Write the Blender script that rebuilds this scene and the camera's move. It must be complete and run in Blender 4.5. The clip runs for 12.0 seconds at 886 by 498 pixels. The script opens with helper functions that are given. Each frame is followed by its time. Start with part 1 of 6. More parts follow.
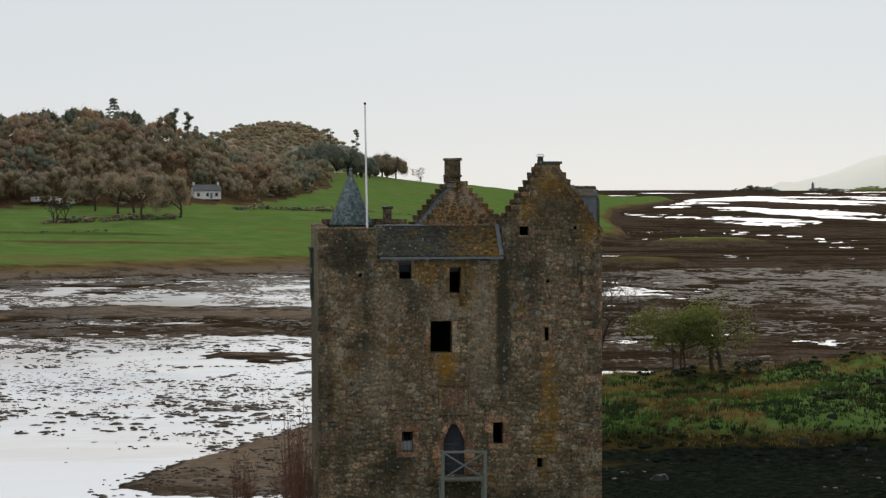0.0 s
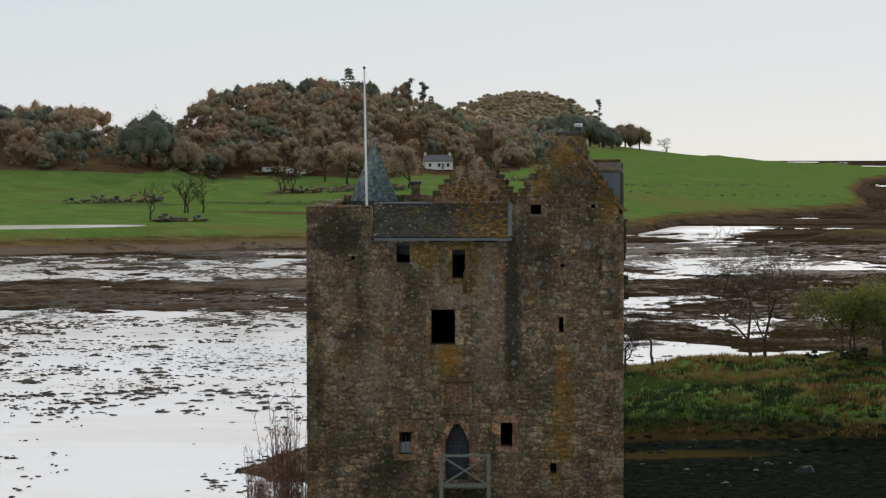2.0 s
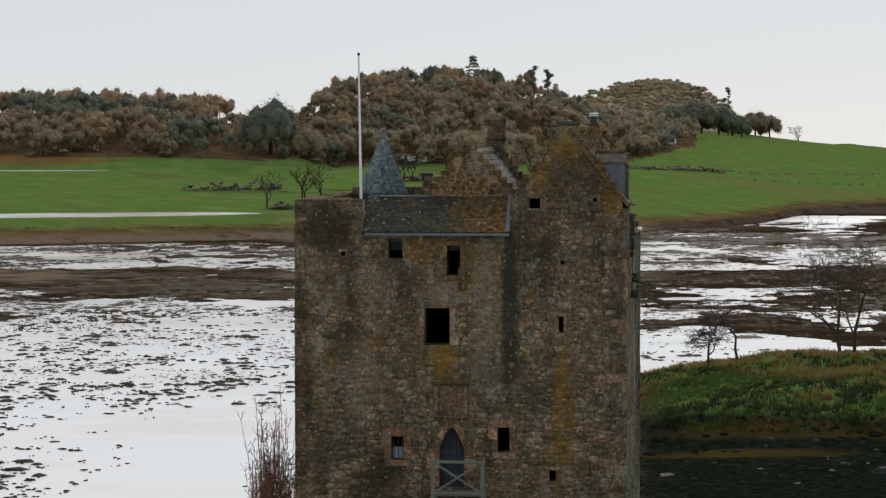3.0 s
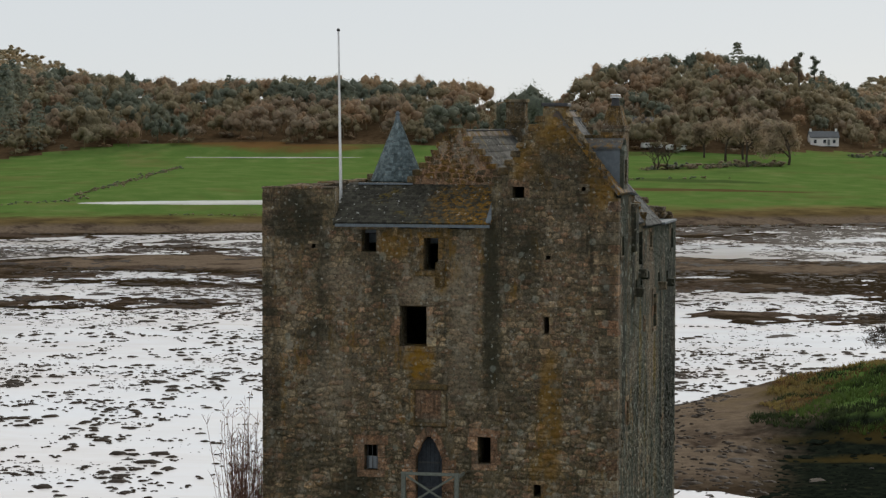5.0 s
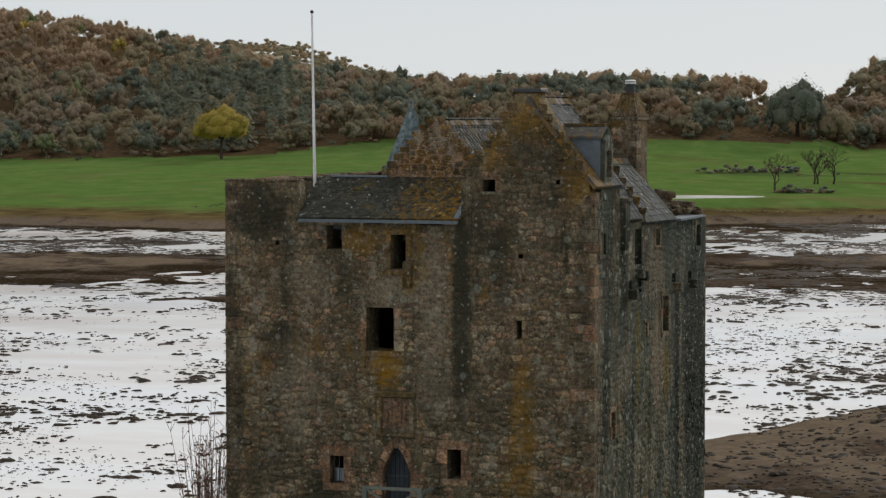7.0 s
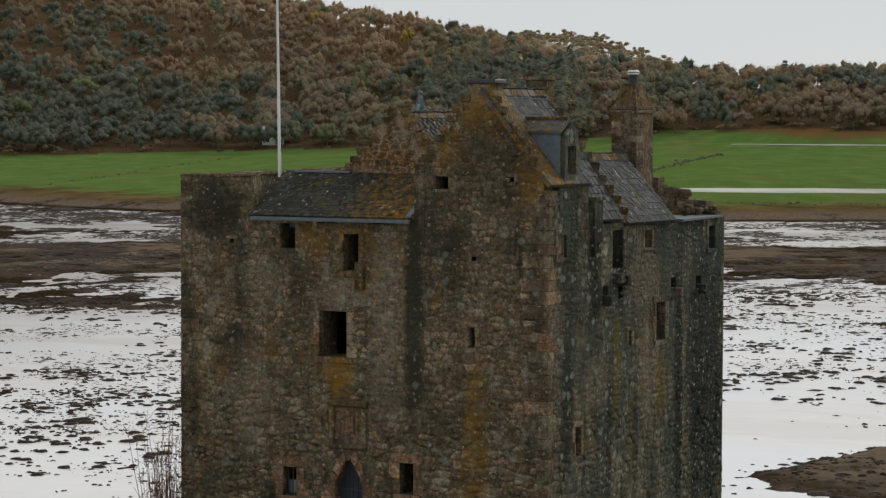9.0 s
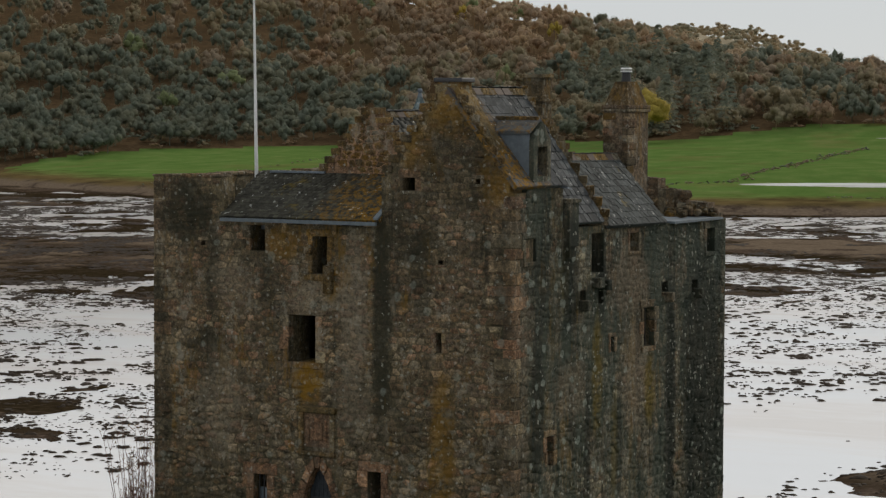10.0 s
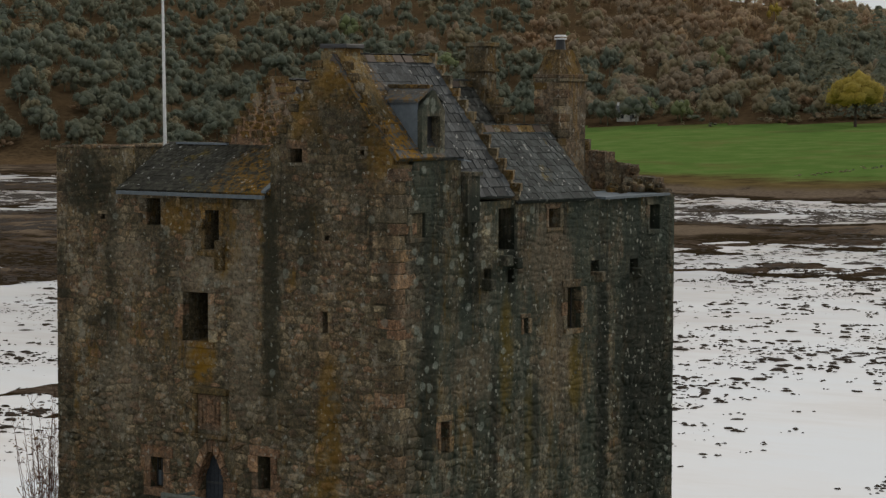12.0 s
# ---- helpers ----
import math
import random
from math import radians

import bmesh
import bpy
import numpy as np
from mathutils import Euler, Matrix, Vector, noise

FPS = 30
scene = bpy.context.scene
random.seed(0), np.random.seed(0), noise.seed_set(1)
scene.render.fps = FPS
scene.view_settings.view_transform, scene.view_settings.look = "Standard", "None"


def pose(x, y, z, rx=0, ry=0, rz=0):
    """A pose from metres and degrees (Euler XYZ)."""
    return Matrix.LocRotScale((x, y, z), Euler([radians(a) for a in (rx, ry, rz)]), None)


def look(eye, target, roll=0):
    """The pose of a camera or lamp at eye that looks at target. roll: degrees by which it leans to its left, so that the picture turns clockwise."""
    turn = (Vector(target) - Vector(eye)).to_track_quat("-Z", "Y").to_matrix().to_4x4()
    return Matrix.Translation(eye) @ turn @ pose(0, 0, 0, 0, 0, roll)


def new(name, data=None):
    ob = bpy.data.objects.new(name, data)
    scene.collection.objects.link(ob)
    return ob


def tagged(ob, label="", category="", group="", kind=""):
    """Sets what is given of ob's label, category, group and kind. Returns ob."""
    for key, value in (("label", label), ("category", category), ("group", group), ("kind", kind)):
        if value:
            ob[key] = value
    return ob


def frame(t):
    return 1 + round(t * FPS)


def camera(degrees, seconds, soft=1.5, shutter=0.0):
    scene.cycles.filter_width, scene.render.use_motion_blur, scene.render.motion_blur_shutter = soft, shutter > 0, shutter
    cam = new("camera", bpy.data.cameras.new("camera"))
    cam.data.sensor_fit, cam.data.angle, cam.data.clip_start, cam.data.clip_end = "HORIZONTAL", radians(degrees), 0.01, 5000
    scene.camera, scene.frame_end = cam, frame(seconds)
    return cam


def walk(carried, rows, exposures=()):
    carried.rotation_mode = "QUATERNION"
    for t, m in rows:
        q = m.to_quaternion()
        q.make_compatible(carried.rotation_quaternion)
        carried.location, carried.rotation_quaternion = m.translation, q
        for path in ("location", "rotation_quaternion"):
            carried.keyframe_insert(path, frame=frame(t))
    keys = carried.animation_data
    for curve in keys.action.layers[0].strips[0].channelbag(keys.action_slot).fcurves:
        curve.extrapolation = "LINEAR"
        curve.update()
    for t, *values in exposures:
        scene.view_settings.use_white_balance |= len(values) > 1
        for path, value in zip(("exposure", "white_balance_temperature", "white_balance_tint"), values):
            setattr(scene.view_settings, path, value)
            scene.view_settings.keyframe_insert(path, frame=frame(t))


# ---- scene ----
# Drone orbit round a ruined sea tower. Castle door wall on y = 0, water at z = -7.
cam = camera(20.54, 12.0, soft=1.35)
PATH = [
    (0, (-2.611, -104.078, 18.052), (-2.459, -102.084, 17.994), -0.1),
    (0.5, (0.07, -101.728, 17.988), (0.174, -99.732, 17.923), 0.0),
    (1, (2.816, -99.125, 17.964), (2.865, -97.127, 17.893), -0.0),
    (1.5, (5.328, -96.307, 17.945), (5.326, -94.309, 17.868), -0.1),
    (2, (8.059, -93.715, 18.121), (7.999, -91.718, 18.039), -0.1),
    (2.5, (10.481, -91.349, 18.248), (10.369, -89.354, 18.16), -0.1),
    (3, (13.095, -88.876, 18.22), (12.924, -86.886, 18.128), -0.0),
    (5, (22.713, -80.079, 18.05), (22.311, -78.123, 17.948), 0.1),
    (5.5, (24.974, -77.963, 18.024), (24.514, -76.02, 17.922), 0.1),
    (6, (27.062, -75.632, 18.053), (26.545, -73.703, 17.949), 0.1),
    (6.5, (29.084, -73.632, 17.984), (28.51, -71.719, 17.879), 0.0),
    (7, (31.375, -71.627, 17.824), (30.739, -69.734, 17.718), 0.0),
    (9, (39.465, -63.338, 17.897), (38.596, -61.541, 17.783), 0.2),
    (9.5, (41.385, -61.28, 18.052), (40.459, -59.511, 17.935), 0.1),
    (10, (43.371, -59.094, 18.087), (42.387, -57.357, 17.967), 0.2),
    (10.5, (45.107, -57.035, 17.998), (44.072, -55.328, 17.875), 0.2),
    (11, (46.756, -54.928, 17.898), (45.677, -53.249, 17.77), 0.1),
    (11.5, (47.823, -53.23, 17.525), (46.717, -51.568, 17.402), 0.2),
    (12, (49.568, -51.221, 17.691), (48.421, -49.588, 17.557), 0.2),
]
walk(cam, [(t, look(eye, target, roll)) for t, eye, target, roll in PATH], ((0, 0.22, 6500, 10), (6, 0.22, 6550, 10), (9, 0.12, 6650, 10), (12, -0.03, 6750, 10)))

# ---- world, sun, exposure ----
SUN_AZ, SUN_EL = radians(12), radians(24)      # from +y towards +x; hazy back light
world = bpy.data.worlds.new("sky")
scene.world = world
world.use_nodes = True
wn, wl = world.node_tree.nodes, world.node_tree.links
wn.clear()
sky = wn.new("ShaderNodeTexSky")
sky.sky_type, sky.sun_disc = "NISHITA", False
sky.sun_elevation, sky.sun_rotation = SUN_EL, SUN_AZ
sky.air_density, sky.dust_density, sky.ozone_density = 0.6, 0.3, 1.0
sky_bg, veil_bg, sky_add, sky_out = (wn.new("ShaderNode" + k) for k in ("Background", "Background", "AddShader", "OutputWorld"))
sky_bg.inputs[1].default_value = 0.006
veil_bg.inputs[0].default_value = (0.94, 0.985, 1.02, 1)     # even cloud veil
veil_bg.inputs[1].default_value = 0.57
wl.new(sky.outputs[0], sky_bg.inputs[0])
wl.new(sky_bg.outputs[0], sky_add.inputs[0])
wl.new(veil_bg.outputs[0], sky_add.inputs[1])
wl.new(sky_add.outputs[0], sky_out.inputs[0])
sun = new("sun", bpy.data.lights.new("sun", "SUN"))
sun.data.energy, sun.data.angle, sun.data.color = 1.5, radians(12), (1.0, 0.93, 0.82)
sun.matrix_world = look((0, 0, 0), (-math.sin(SUN_AZ) * math.cos(SUN_EL), -math.cos(SUN_AZ) * math.cos(SUN_EL), -math.sin(SUN_EL)))


# ---- materials ----
class Mat:
    """A node material with short helpers."""

    def __init__(self, name, rough=0.85, spec=0.3):
        self.m = bpy.data.materials.new(name)
        self.m.use_nodes = True
        self.nt = self.m.node_tree
        self.b = self.nt.nodes["Principled BSDF"]
        self.b.inputs["Roughness"].default_value = rough
        self.b.inputs["Specular IOR Level"].default_value = spec
        self.co = self.nt.nodes.new("ShaderNodeTexCoord").outputs["Object"]

    def node(self, kind, **values):
        n = self.nt.nodes.new("ShaderNode" + kind)
        for k, v in values.items():
            n.inputs[k.replace("_", " ")].default_value = v
        return n

    def link(self, a, b):
        self.nt.links.new(a, b)

    def noise(self, scale, detail=4.0, rough=0.6, stretch=None):
        n = self.node("TexNoise", Scale=scale, Detail=detail, Roughness=rough)
        co = self.co
        if stretch:
            mp = self.node("Mapping")
            mp.inputs["Scale"].default_value = stretch
            self.link(co, mp.inputs[0])
            co = mp.outputs[0]
        self.link(co, n.inputs["Vector"])
        return n.outputs[0]

    def step(self, value, lo, hi):
        n = self.node("MapRange", From_Min=lo, From_Max=hi)
        n.interpolation_type = "SMOOTHSTEP"
        self.link(value, n.inputs[0])
        return n.outputs[0]

    def times(self, a, b, op="MULTIPLY"):
        n = self.nt.nodes.new("ShaderNodeMath")
        n.operation = op
        for s, v in zip(n.inputs, (a, b)):
            if isinstance(v, (int, float)):
                s.default_value = v
            else:
                self.link(v, s)
        return n.outputs[0]

    def ramp(self, value, *stops):
        n = self.nt.nodes.new("ShaderNodeValToRGB")
        e = n.color_ramp.elements
        while len(e) < len(stops):
            e.new(0.5)
        for el, (p, c) in zip(e, stops):
            el.position, el.color = p, (*c, 1)
        self.link(value, n.inputs[0])
        return n.outputs[0]

    def mix(self, a, b, fac, blend="MIX"):
        n = self.nt.nodes.new("ShaderNodeMix")
        n.data_type, n.blend_type = "RGBA", blend
        for s, v in ((n.inputs[0], fac), (n.inputs[6], a), (n.inputs[7], b)):
            if isinstance(v, tuple):
                s.default_value = (*v, 1)
            elif isinstance(v, (int, float)):
                s.default_value = v
            else:
                self.link(v, s)
        return n.outputs[2]

    def patch(self, axis, a, ra, z, rz, up=2, grain=2.2):
        """1 inside a soft spot on a wall, along the given axis and up; its edge is ragged."""
        sep = self.node("SeparateXYZ")
        self.link(self.co, sep.inputs[0])
        du = self.times(self.times(self.times(sep.outputs[axis], -a, "ADD"), 1 / ra), 2, "POWER")
        dz = self.times(self.times(self.times(sep.outputs[up], -z, "ADD"), 1 / rz), 2, "POWER")
        d = self.times(self.times(du, dz, "ADD"), self.times(self.noise(grain, 5, 0.7), 1.6), "ADD")
        return self.step(d, 1.9, 0.95)

    def rounds(self, scale, size, rare):
        """1 in scattered uneven round spots, of which only the share above rare shows."""
        v = self.node("TexVoronoi", Scale=scale)
        warped = self.nt.nodes.new("ShaderNodeVectorMath")
        warped.operation = "MULTIPLY_ADD"
        n = self.node("TexNoise", Scale=5.0, Detail=3.0)
        self.link(self.co, n.inputs["Vector"])
        self.link(n.outputs["Color"], warped.inputs[0])
        warped.inputs[1].default_value = (0.16, 0.16, 0.16)
        self.link(self.co, warped.inputs[2])
        self.link(warped.outputs[0], v.inputs["Vector"])
        pick = self.node("SeparateColor")
        self.link(v.outputs["Color"], pick.inputs[0])
        edge = self.step(v.outputs["Distance"], size, size * 0.7)
        return self.times(edge, self.step(pick.outputs[0], rare, rare + 0.05))

    def random(self):
        return self.node("ObjectInfo").outputs["Random"]

    def island(self):
        return self.node("NewGeometry").outputs["Random Per Island"]

    def color(self, c):
        if isinstance(c, tuple):
            self.b.inputs["Base Color"].default_value = (*c, 1)
        else:
            self.link(c, self.b.inputs["Base Color"])
        return self

    def rough(self, r):
        self.link(r, self.b.inputs["Roughness"])
        return self

    def bump(self, height, dist=0.02, strength=0.6):
        n = self.node("Bump", Strength=strength, Distance=dist)
        self.link(height, n.inputs["Height"])
        self.link(n.outputs[0], self.b.inputs["Normal"])
        return self


def plain(name, c, rough=0.8, spec=0.3, grain=30, spread=0.35, bump=0.004):
    m = Mat(name, rough, spec)
    n = m.noise(grain, 5)
    big = m.noise(grain / 15, 3)
    dark, light = (tuple(v * k for v in c) for k in (1 - spread, 1 + spread))
    col = m.ramp(n, (0.25, dark), (0.75, light))
    col = m.mix(col, tuple(v * 0.6 for v in c), m.times(m.step(big, 0.45, 0.75), 0.6))
    m.color(col).bump(n, bump)
    return m.m


def leaf(name, *cols):
    """Foliage: colour drifts from tree to tree, and from leaf to leaf; some light comes through."""
    m = Mat(name, 0.7, 0.2)
    big = m.noise(0.09, 2, 0.5)
    n = len(cols)
    col = m.ramp(m.step(big, 0.3, 0.7), *[(i / max(n - 1, 1), c) for i, c in enumerate(cols)])
    col = m.mix(col, tuple(v * 0.65 for v in cols[0]), m.times(m.island(), 0.2))
    grain = m.noise(1.1, 6, 0.8)
    col = m.mix(col, m.ramp(grain, (0.33, (0.7, 0.7, 0.72)), (0.5, (1.0, 1.0, 1.0)), (0.68, (1.3, 1.27, 1.2))), 1.0, "MULTIPLY")
    m.color(col).bump(grain, 0.5, 0.6)
    tr = m.node("BsdfTranslucent")
    m.link(col, tr.inputs[0])
    mixer = m.nt.nodes.new("ShaderNodeMixShader")
    mixer.inputs[0].default_value = 0.5
    out = m.nt.nodes["Material Output"]
    m.link(m.b.outputs[0], mixer.inputs[1])
    m.link(tr.outputs[0], mixer.inputs[2])
    m.link(mixer.outputs[0], out.inputs[0])
    return m.m


TURF = ((-48, 42, 616, 7, (0.10, 0.06, 0.03), 0.85), (2, 34, 556, 24, (0.19, 0.14, 0.06), 0.8), (-285, 90, 446, 10, (0.17, 0.14, 0.05), 0.7), (-30, 90, 545, 12, (0.15, 0.13, 0.05), 0.6),
        (-60, 40, 655, 9, (0.05, 0.07, 0.025), 0.7), (70, 60, 800, 40, (0.15, 0.13, 0.05), 0.5), (-110, 30, 640, 10, (0.06, 0.08, 0.03), 0.6), (-205, 40, 735, 16, (0.17, 0.085, 0.035), 0.9))   # rough corners of the pasture: x, reach, y, reach, colour, share


def ground_material():
    """One sheet: sea mud and weed low down, brown shore turf, then pasture; steep and high ground is heath."""
    m = Mat("ground", 0.95, 0.0)
    z = m.node("SeparateXYZ")
    m.link(m.co, z.inputs[0])
    h = z.outputs[2]
    fine, mid, big = m.noise(1.2, 5), m.noise(0.12, 5), m.noise(0.02, 4)
    mud = m.ramp(fine, (0.3, (0.040, 0.028, 0.020)), (0.55, (0.082, 0.060, 0.044)), (0.8, (0.15, 0.115, 0.088)))
    mud = m.mix(mud, (0.03, 0.02, 0.01), m.times(m.step(mid, 0.45, 0.62), 0.8))
    sand = m.ramp(fine, (0.2, (0.10, 0.074, 0.052)), (0.8, (0.20, 0.152, 0.108)))
    shore = m.ramp(mid, (0.3, (0.06, 0.045, 0.02)), (0.7, (0.16, 0.115, 0.05)))
    grass = m.ramp(mid, (0.25, (0.078, 0.138, 0.033)), (0.52, (0.102, 0.166, 0.042)), (0.75, (0.155, 0.20, 0.066)))
    grass = m.mix(grass, (0.15, 0.135, 0.05), m.times(m.step(m.noise(0.035, 5, 0.65), 0.52, 0.68), 0.45))
    grass = m.mix(grass, (0.11, 0.075, 0.035), m.times(m.step(m.noise(0.016, 6, 0.7, (1.0, 2.2, 1.0)), 0.56, 0.68), 0.35))
    grass = m.mix(grass, (0.05, 0.10, 0.02), m.times(m.step(fine, 0.5, 0.8), 0.35))
    for a, ra, b, rb, c, k in TURF:
        grass = m.mix(grass, c, m.times(m.patch(0, a, ra, b, rb, 1, 0.09), k))
    wob = m.times(m.times(mid, 1.3), m.times(big, 1.3), "ADD")
    hh = m.times(h, m.times(wob, -1.3, "ADD"), "ADD")
    col = m.mix(mud, sand, m.times(m.times(m.step(hh, -6.8, -6.3), m.step(mid, 0.36, 0.48)), m.step(z.outputs[0], 17, 10)))
    carpet = m.times(m.step(m.noise(0.045, 6, 0.7, (0.45, 1.5, 1.0)), 0.45, 0.52), m.times(m.times(m.step(z.outputs[1], 150, 175), m.step(z.outputs[0], -26, -34), "MAXIMUM"), m.step(h, -6.5, -6.72)))
    col = m.mix(col, m.ramp(fine, (0.3, (0.016, 0.012, 0.007)), (0.6, (0.034, 0.024, 0.013)), (0.8, (0.06, 0.042, 0.022))), m.times(carpet, 0.9))
    wrack = m.ramp(fine, (0.35, (0.006, 0.008, 0.006)), (0.6, (0.014, 0.018, 0.012)), (0.8, (0.036, 0.034, 0.015)))
    col = m.mix(col, wrack, m.times(m.times(m.step(m.times(z.outputs[0], m.times(m.noise(0.16, 5, 0.7), 14), "ADD"), 14, 21), m.step(z.outputs[1], 112, 106)), m.step(hh, -3.0, -4.2)))
    for a, ra, b, rb in ((34, 26, 104, 2.2), (60, 30, 107, 2.0), (20, 10, 99, 1.6)):        # strips of olive weed
        col = m.mix(col, (0.065, 0.046, 0.014), m.times(m.patch(0, a, ra, b, rb, 1, 0.25), 0.7))
    col = m.mix(col, shore, m.times(m.step(hh, -5.6, -4.6), m.step(z.outputs[1], 110, 125)))
    col = m.mix(col, grass, m.step(hh, -4.4, -3.4))
    litter = m.ramp(mid, (0.3, (0.07, 0.055, 0.025)), (0.7, (0.13, 0.085, 0.04)))
    col = m.mix(col, litter, m.times(m.step(hh, 13.5, 19.5), 0.35))
    m.color(col)
    m.bump(fine, 0.12, 0.8)
    return m.m


def water_material():
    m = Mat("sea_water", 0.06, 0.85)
    # Near-white base: the brightness of reflected sky is put into the colour.
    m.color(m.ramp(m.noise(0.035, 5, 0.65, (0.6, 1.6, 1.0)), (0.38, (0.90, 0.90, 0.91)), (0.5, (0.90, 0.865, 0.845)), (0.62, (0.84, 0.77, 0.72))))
    m.b.inputs["IOR"].default_value = 1.6
    rip = m.noise(1.6, 3, 0.5, (1.0, 0.5, 1.0))
    m.rough(m.times(m.times(m.step(m.noise(0.03, 3), 0.4, 0.65), 0.06), 0.14, "ADD"))
    m.bump(rip, 0.005, 0.3)
    return m.m


M_GROUND, M_WATER = ground_material(), water_material()
M_LITTER = plain("woodland_floor", (0.10, 0.066, 0.036), 0.95, 0.0, 0.5, 0.5, 0.1)
M_WEED = plain("seaweed", (0.030, 0.020, 0.012), 0.8, 0.12, 3, 0.6, 0.05)
M_TUFT = [leaf("grass_green", (0.058, 0.10, 0.022), (0.075, 0.115, 0.028)), leaf("grass_straw", (0.25, 0.185, 0.065), (0.19, 0.15, 0.055)), leaf("bracken", (0.13, 0.07, 0.03), (0.155, 0.088, 0.036)), leaf("grass_dark", (0.028, 0.042, 0.016), (0.036, 0.05, 0.02))]
M_GORSE = [leaf("gorse_dark", (0.034, 0.052, 0.022), (0.048, 0.062, 0.026)), leaf("bramble", (0.06, 0.065, 0.028), (0.08, 0.07, 0.032))]
M_WRACK = plain("dark_wrack", (0.011, 0.014, 0.010), 0.95, 0.0, 3, 0.6, 0.05)
M_ROCK = plain("shore_rock", (0.018, 0.02, 0.02), 0.85, 0.12, 2, 0.6, 0.1)
M_BARK = plain("bark", (0.07, 0.055, 0.042), 0.95, 0.1, 6, 0.4)
# Leaf tones are lifted and greyed: distance haze is put into these colours.
M_LEAF = [leaf("leaf_russet", (0.39, 0.275, 0.175), (0.36, 0.265, 0.175), (0.42, 0.285, 0.17)),
          leaf("leaf_olive", (0.30, 0.27, 0.17), (0.33, 0.28, 0.175), (0.36, 0.29, 0.18)),
          leaf("leaf_dark", (0.185, 0.215, 0.165), (0.205, 0.225, 0.165), (0.24, 0.24, 0.165)),
          leaf("leaf_brown", (0.35, 0.275, 0.19), (0.33, 0.27, 0.19), (0.38, 0.285, 0.19)),
          leaf("leaf_yellow", (0.55, 0.42, 0.085), (0.50, 0.41, 0.10)),
          leaf("leaf_green", (0.24, 0.29, 0.14), (0.27, 0.30, 0.15)),
          # Pale tone for crest trees: haze and rim light put into leaf colour.
          leaf("leaf_crest_haze", (0.50, 0.37, 0.23), (0.46, 0.36, 0.24))]


# ---- helpers for meshes ----
def part(name, bm, material, parent=None, label=""):
    me = bpy.data.meshes.new(name)
    bm.to_mesh(me)
    bm.free()
    me.materials.append(material)
    ob = new(name, me)
    if parent:
        ob.parent = parent
    return tagged(ob, label)


def sheet(name, verts, faces, materials, index=None, smooth=False, parent=None):
    """A mesh from numpy arrays of vertices and equal-sided faces."""
    verts, faces = np.asarray(verts, np.float32), np.asarray(faces, np.int32)
    me = bpy.data.meshes.new(name)
    me.vertices.add(len(verts))
    me.vertices.foreach_set("co", verts.ravel())
    me.loops.add(faces.size)
    me.loops.foreach_set("vertex_index", faces.ravel())
    me.polygons.add(len(faces))
    me.polygons.foreach_set("loop_start", np.arange(0, faces.size, faces.shape[1], dtype=np.int32))
    for mat in materials:
        me.materials.append(mat)
    if index is not None:
        me.polygons.foreach_set("material_index", np.asarray(index, np.int32))
    if smooth:
        me.polygons.foreach_set("use_smooth", np.ones(len(faces), bool))
    me.update(calc_edges=True)
    ob = new(name, me)
    if parent:
        ob.parent = parent
    return ob


def vnoise(x, y, seed=0):
    """Smooth lattice noise, 0 to 1."""
    xi, yi = np.floor(x).astype(np.int64), np.floor(y).astype(np.int64)
    fx, fy = x - xi, y - yi
    fx, fy = fx * fx * (3 - 2 * fx), fy * fy * (3 - 2 * fy)

    def rnd(a, b):
        h = (a * 374761393 + b * 668265263 + seed * 974634777) & 0xFFFFFFFF
        h = ((h ^ (h >> 13)) * 1274126177) & 0xFFFFFFFF
        return ((h ^ (h >> 16)) & 0xFFFF) / 65535.0

    top = rnd(xi, yi) * (1 - fx) + rnd(xi + 1, yi) * fx
    low = rnd(xi, yi + 1) * (1 - fx) + rnd(xi + 1, yi + 1) * fx
    return top * (1 - fy) + low * fy


def fractal(x, y, octaves=4, seed=0):
    v, a, s = 0, 0.5, 0
    for o in range(octaves):
        v, s = v + a * vnoise(x * 2**o, y * 2**o, seed + o), s + a
        a *= 0.5
    return v / s


def smooth(v, lo, hi):
    t = np.clip((v - lo) / (hi - lo), 0, 1)
    return t * t * (3 - 2 * t)


# ---- the land ----
ZW = -7.0                       # low water
P0 = (20.0, -80.0)              # the bearings below are counted from here, in degrees from +y
SHORE_X = (-2500, -900, -600, -480, -430, -300, -190, -60, 0, 20, 44, 60, 90, 120, 140, 152, 190, 255, 360, 489, 687, 3000)
SHORE_Y = (300, 380, 470, 525, 500, 440, 425, 505, 535, 560, 625, 690, 750, 800, 840, 890, 1200, 1600, 2060, 2615, 3208, 9000)
HILL_AZ = (-90, -45, -36, -31, -28, -25, -22.5, -20, -17, -13, -11, -9.2, -8.2, -6.9, -5, -3.4, -2.3, -1.2, -0.2, 1.0, 2.2, 4, 6, 8, 10, 60)
HILL_EL = (3.2, 3.5, 3.4, 2.6, 2.15, 1.65, 1.1, 0.65, 0.5, 0.45, 0.45, 0.1, 0.75, 1.1, 1.15, 0.9, 0.5, 0.25, 0.1, 0.1, 0.0, -0.15, -0.33, -0.42, -0.46, -0.5)
HILL_D = (1500, 1500, 1450, 1400, 1350, 1250, 1150, 1050, 1000, 980, 980, 980, 1000, 1020, 1050, 1040, 1100, 1350, 1450, 1450, 1550, 1650, 1900, 2300, 2500, 2500)


POOLS = ((-140, 524, 50, 15, 0.42, -1.9), (-196, 704, 27, 10, 0.2, 6.9))     # flooded hollows: centre, radii, turn, level


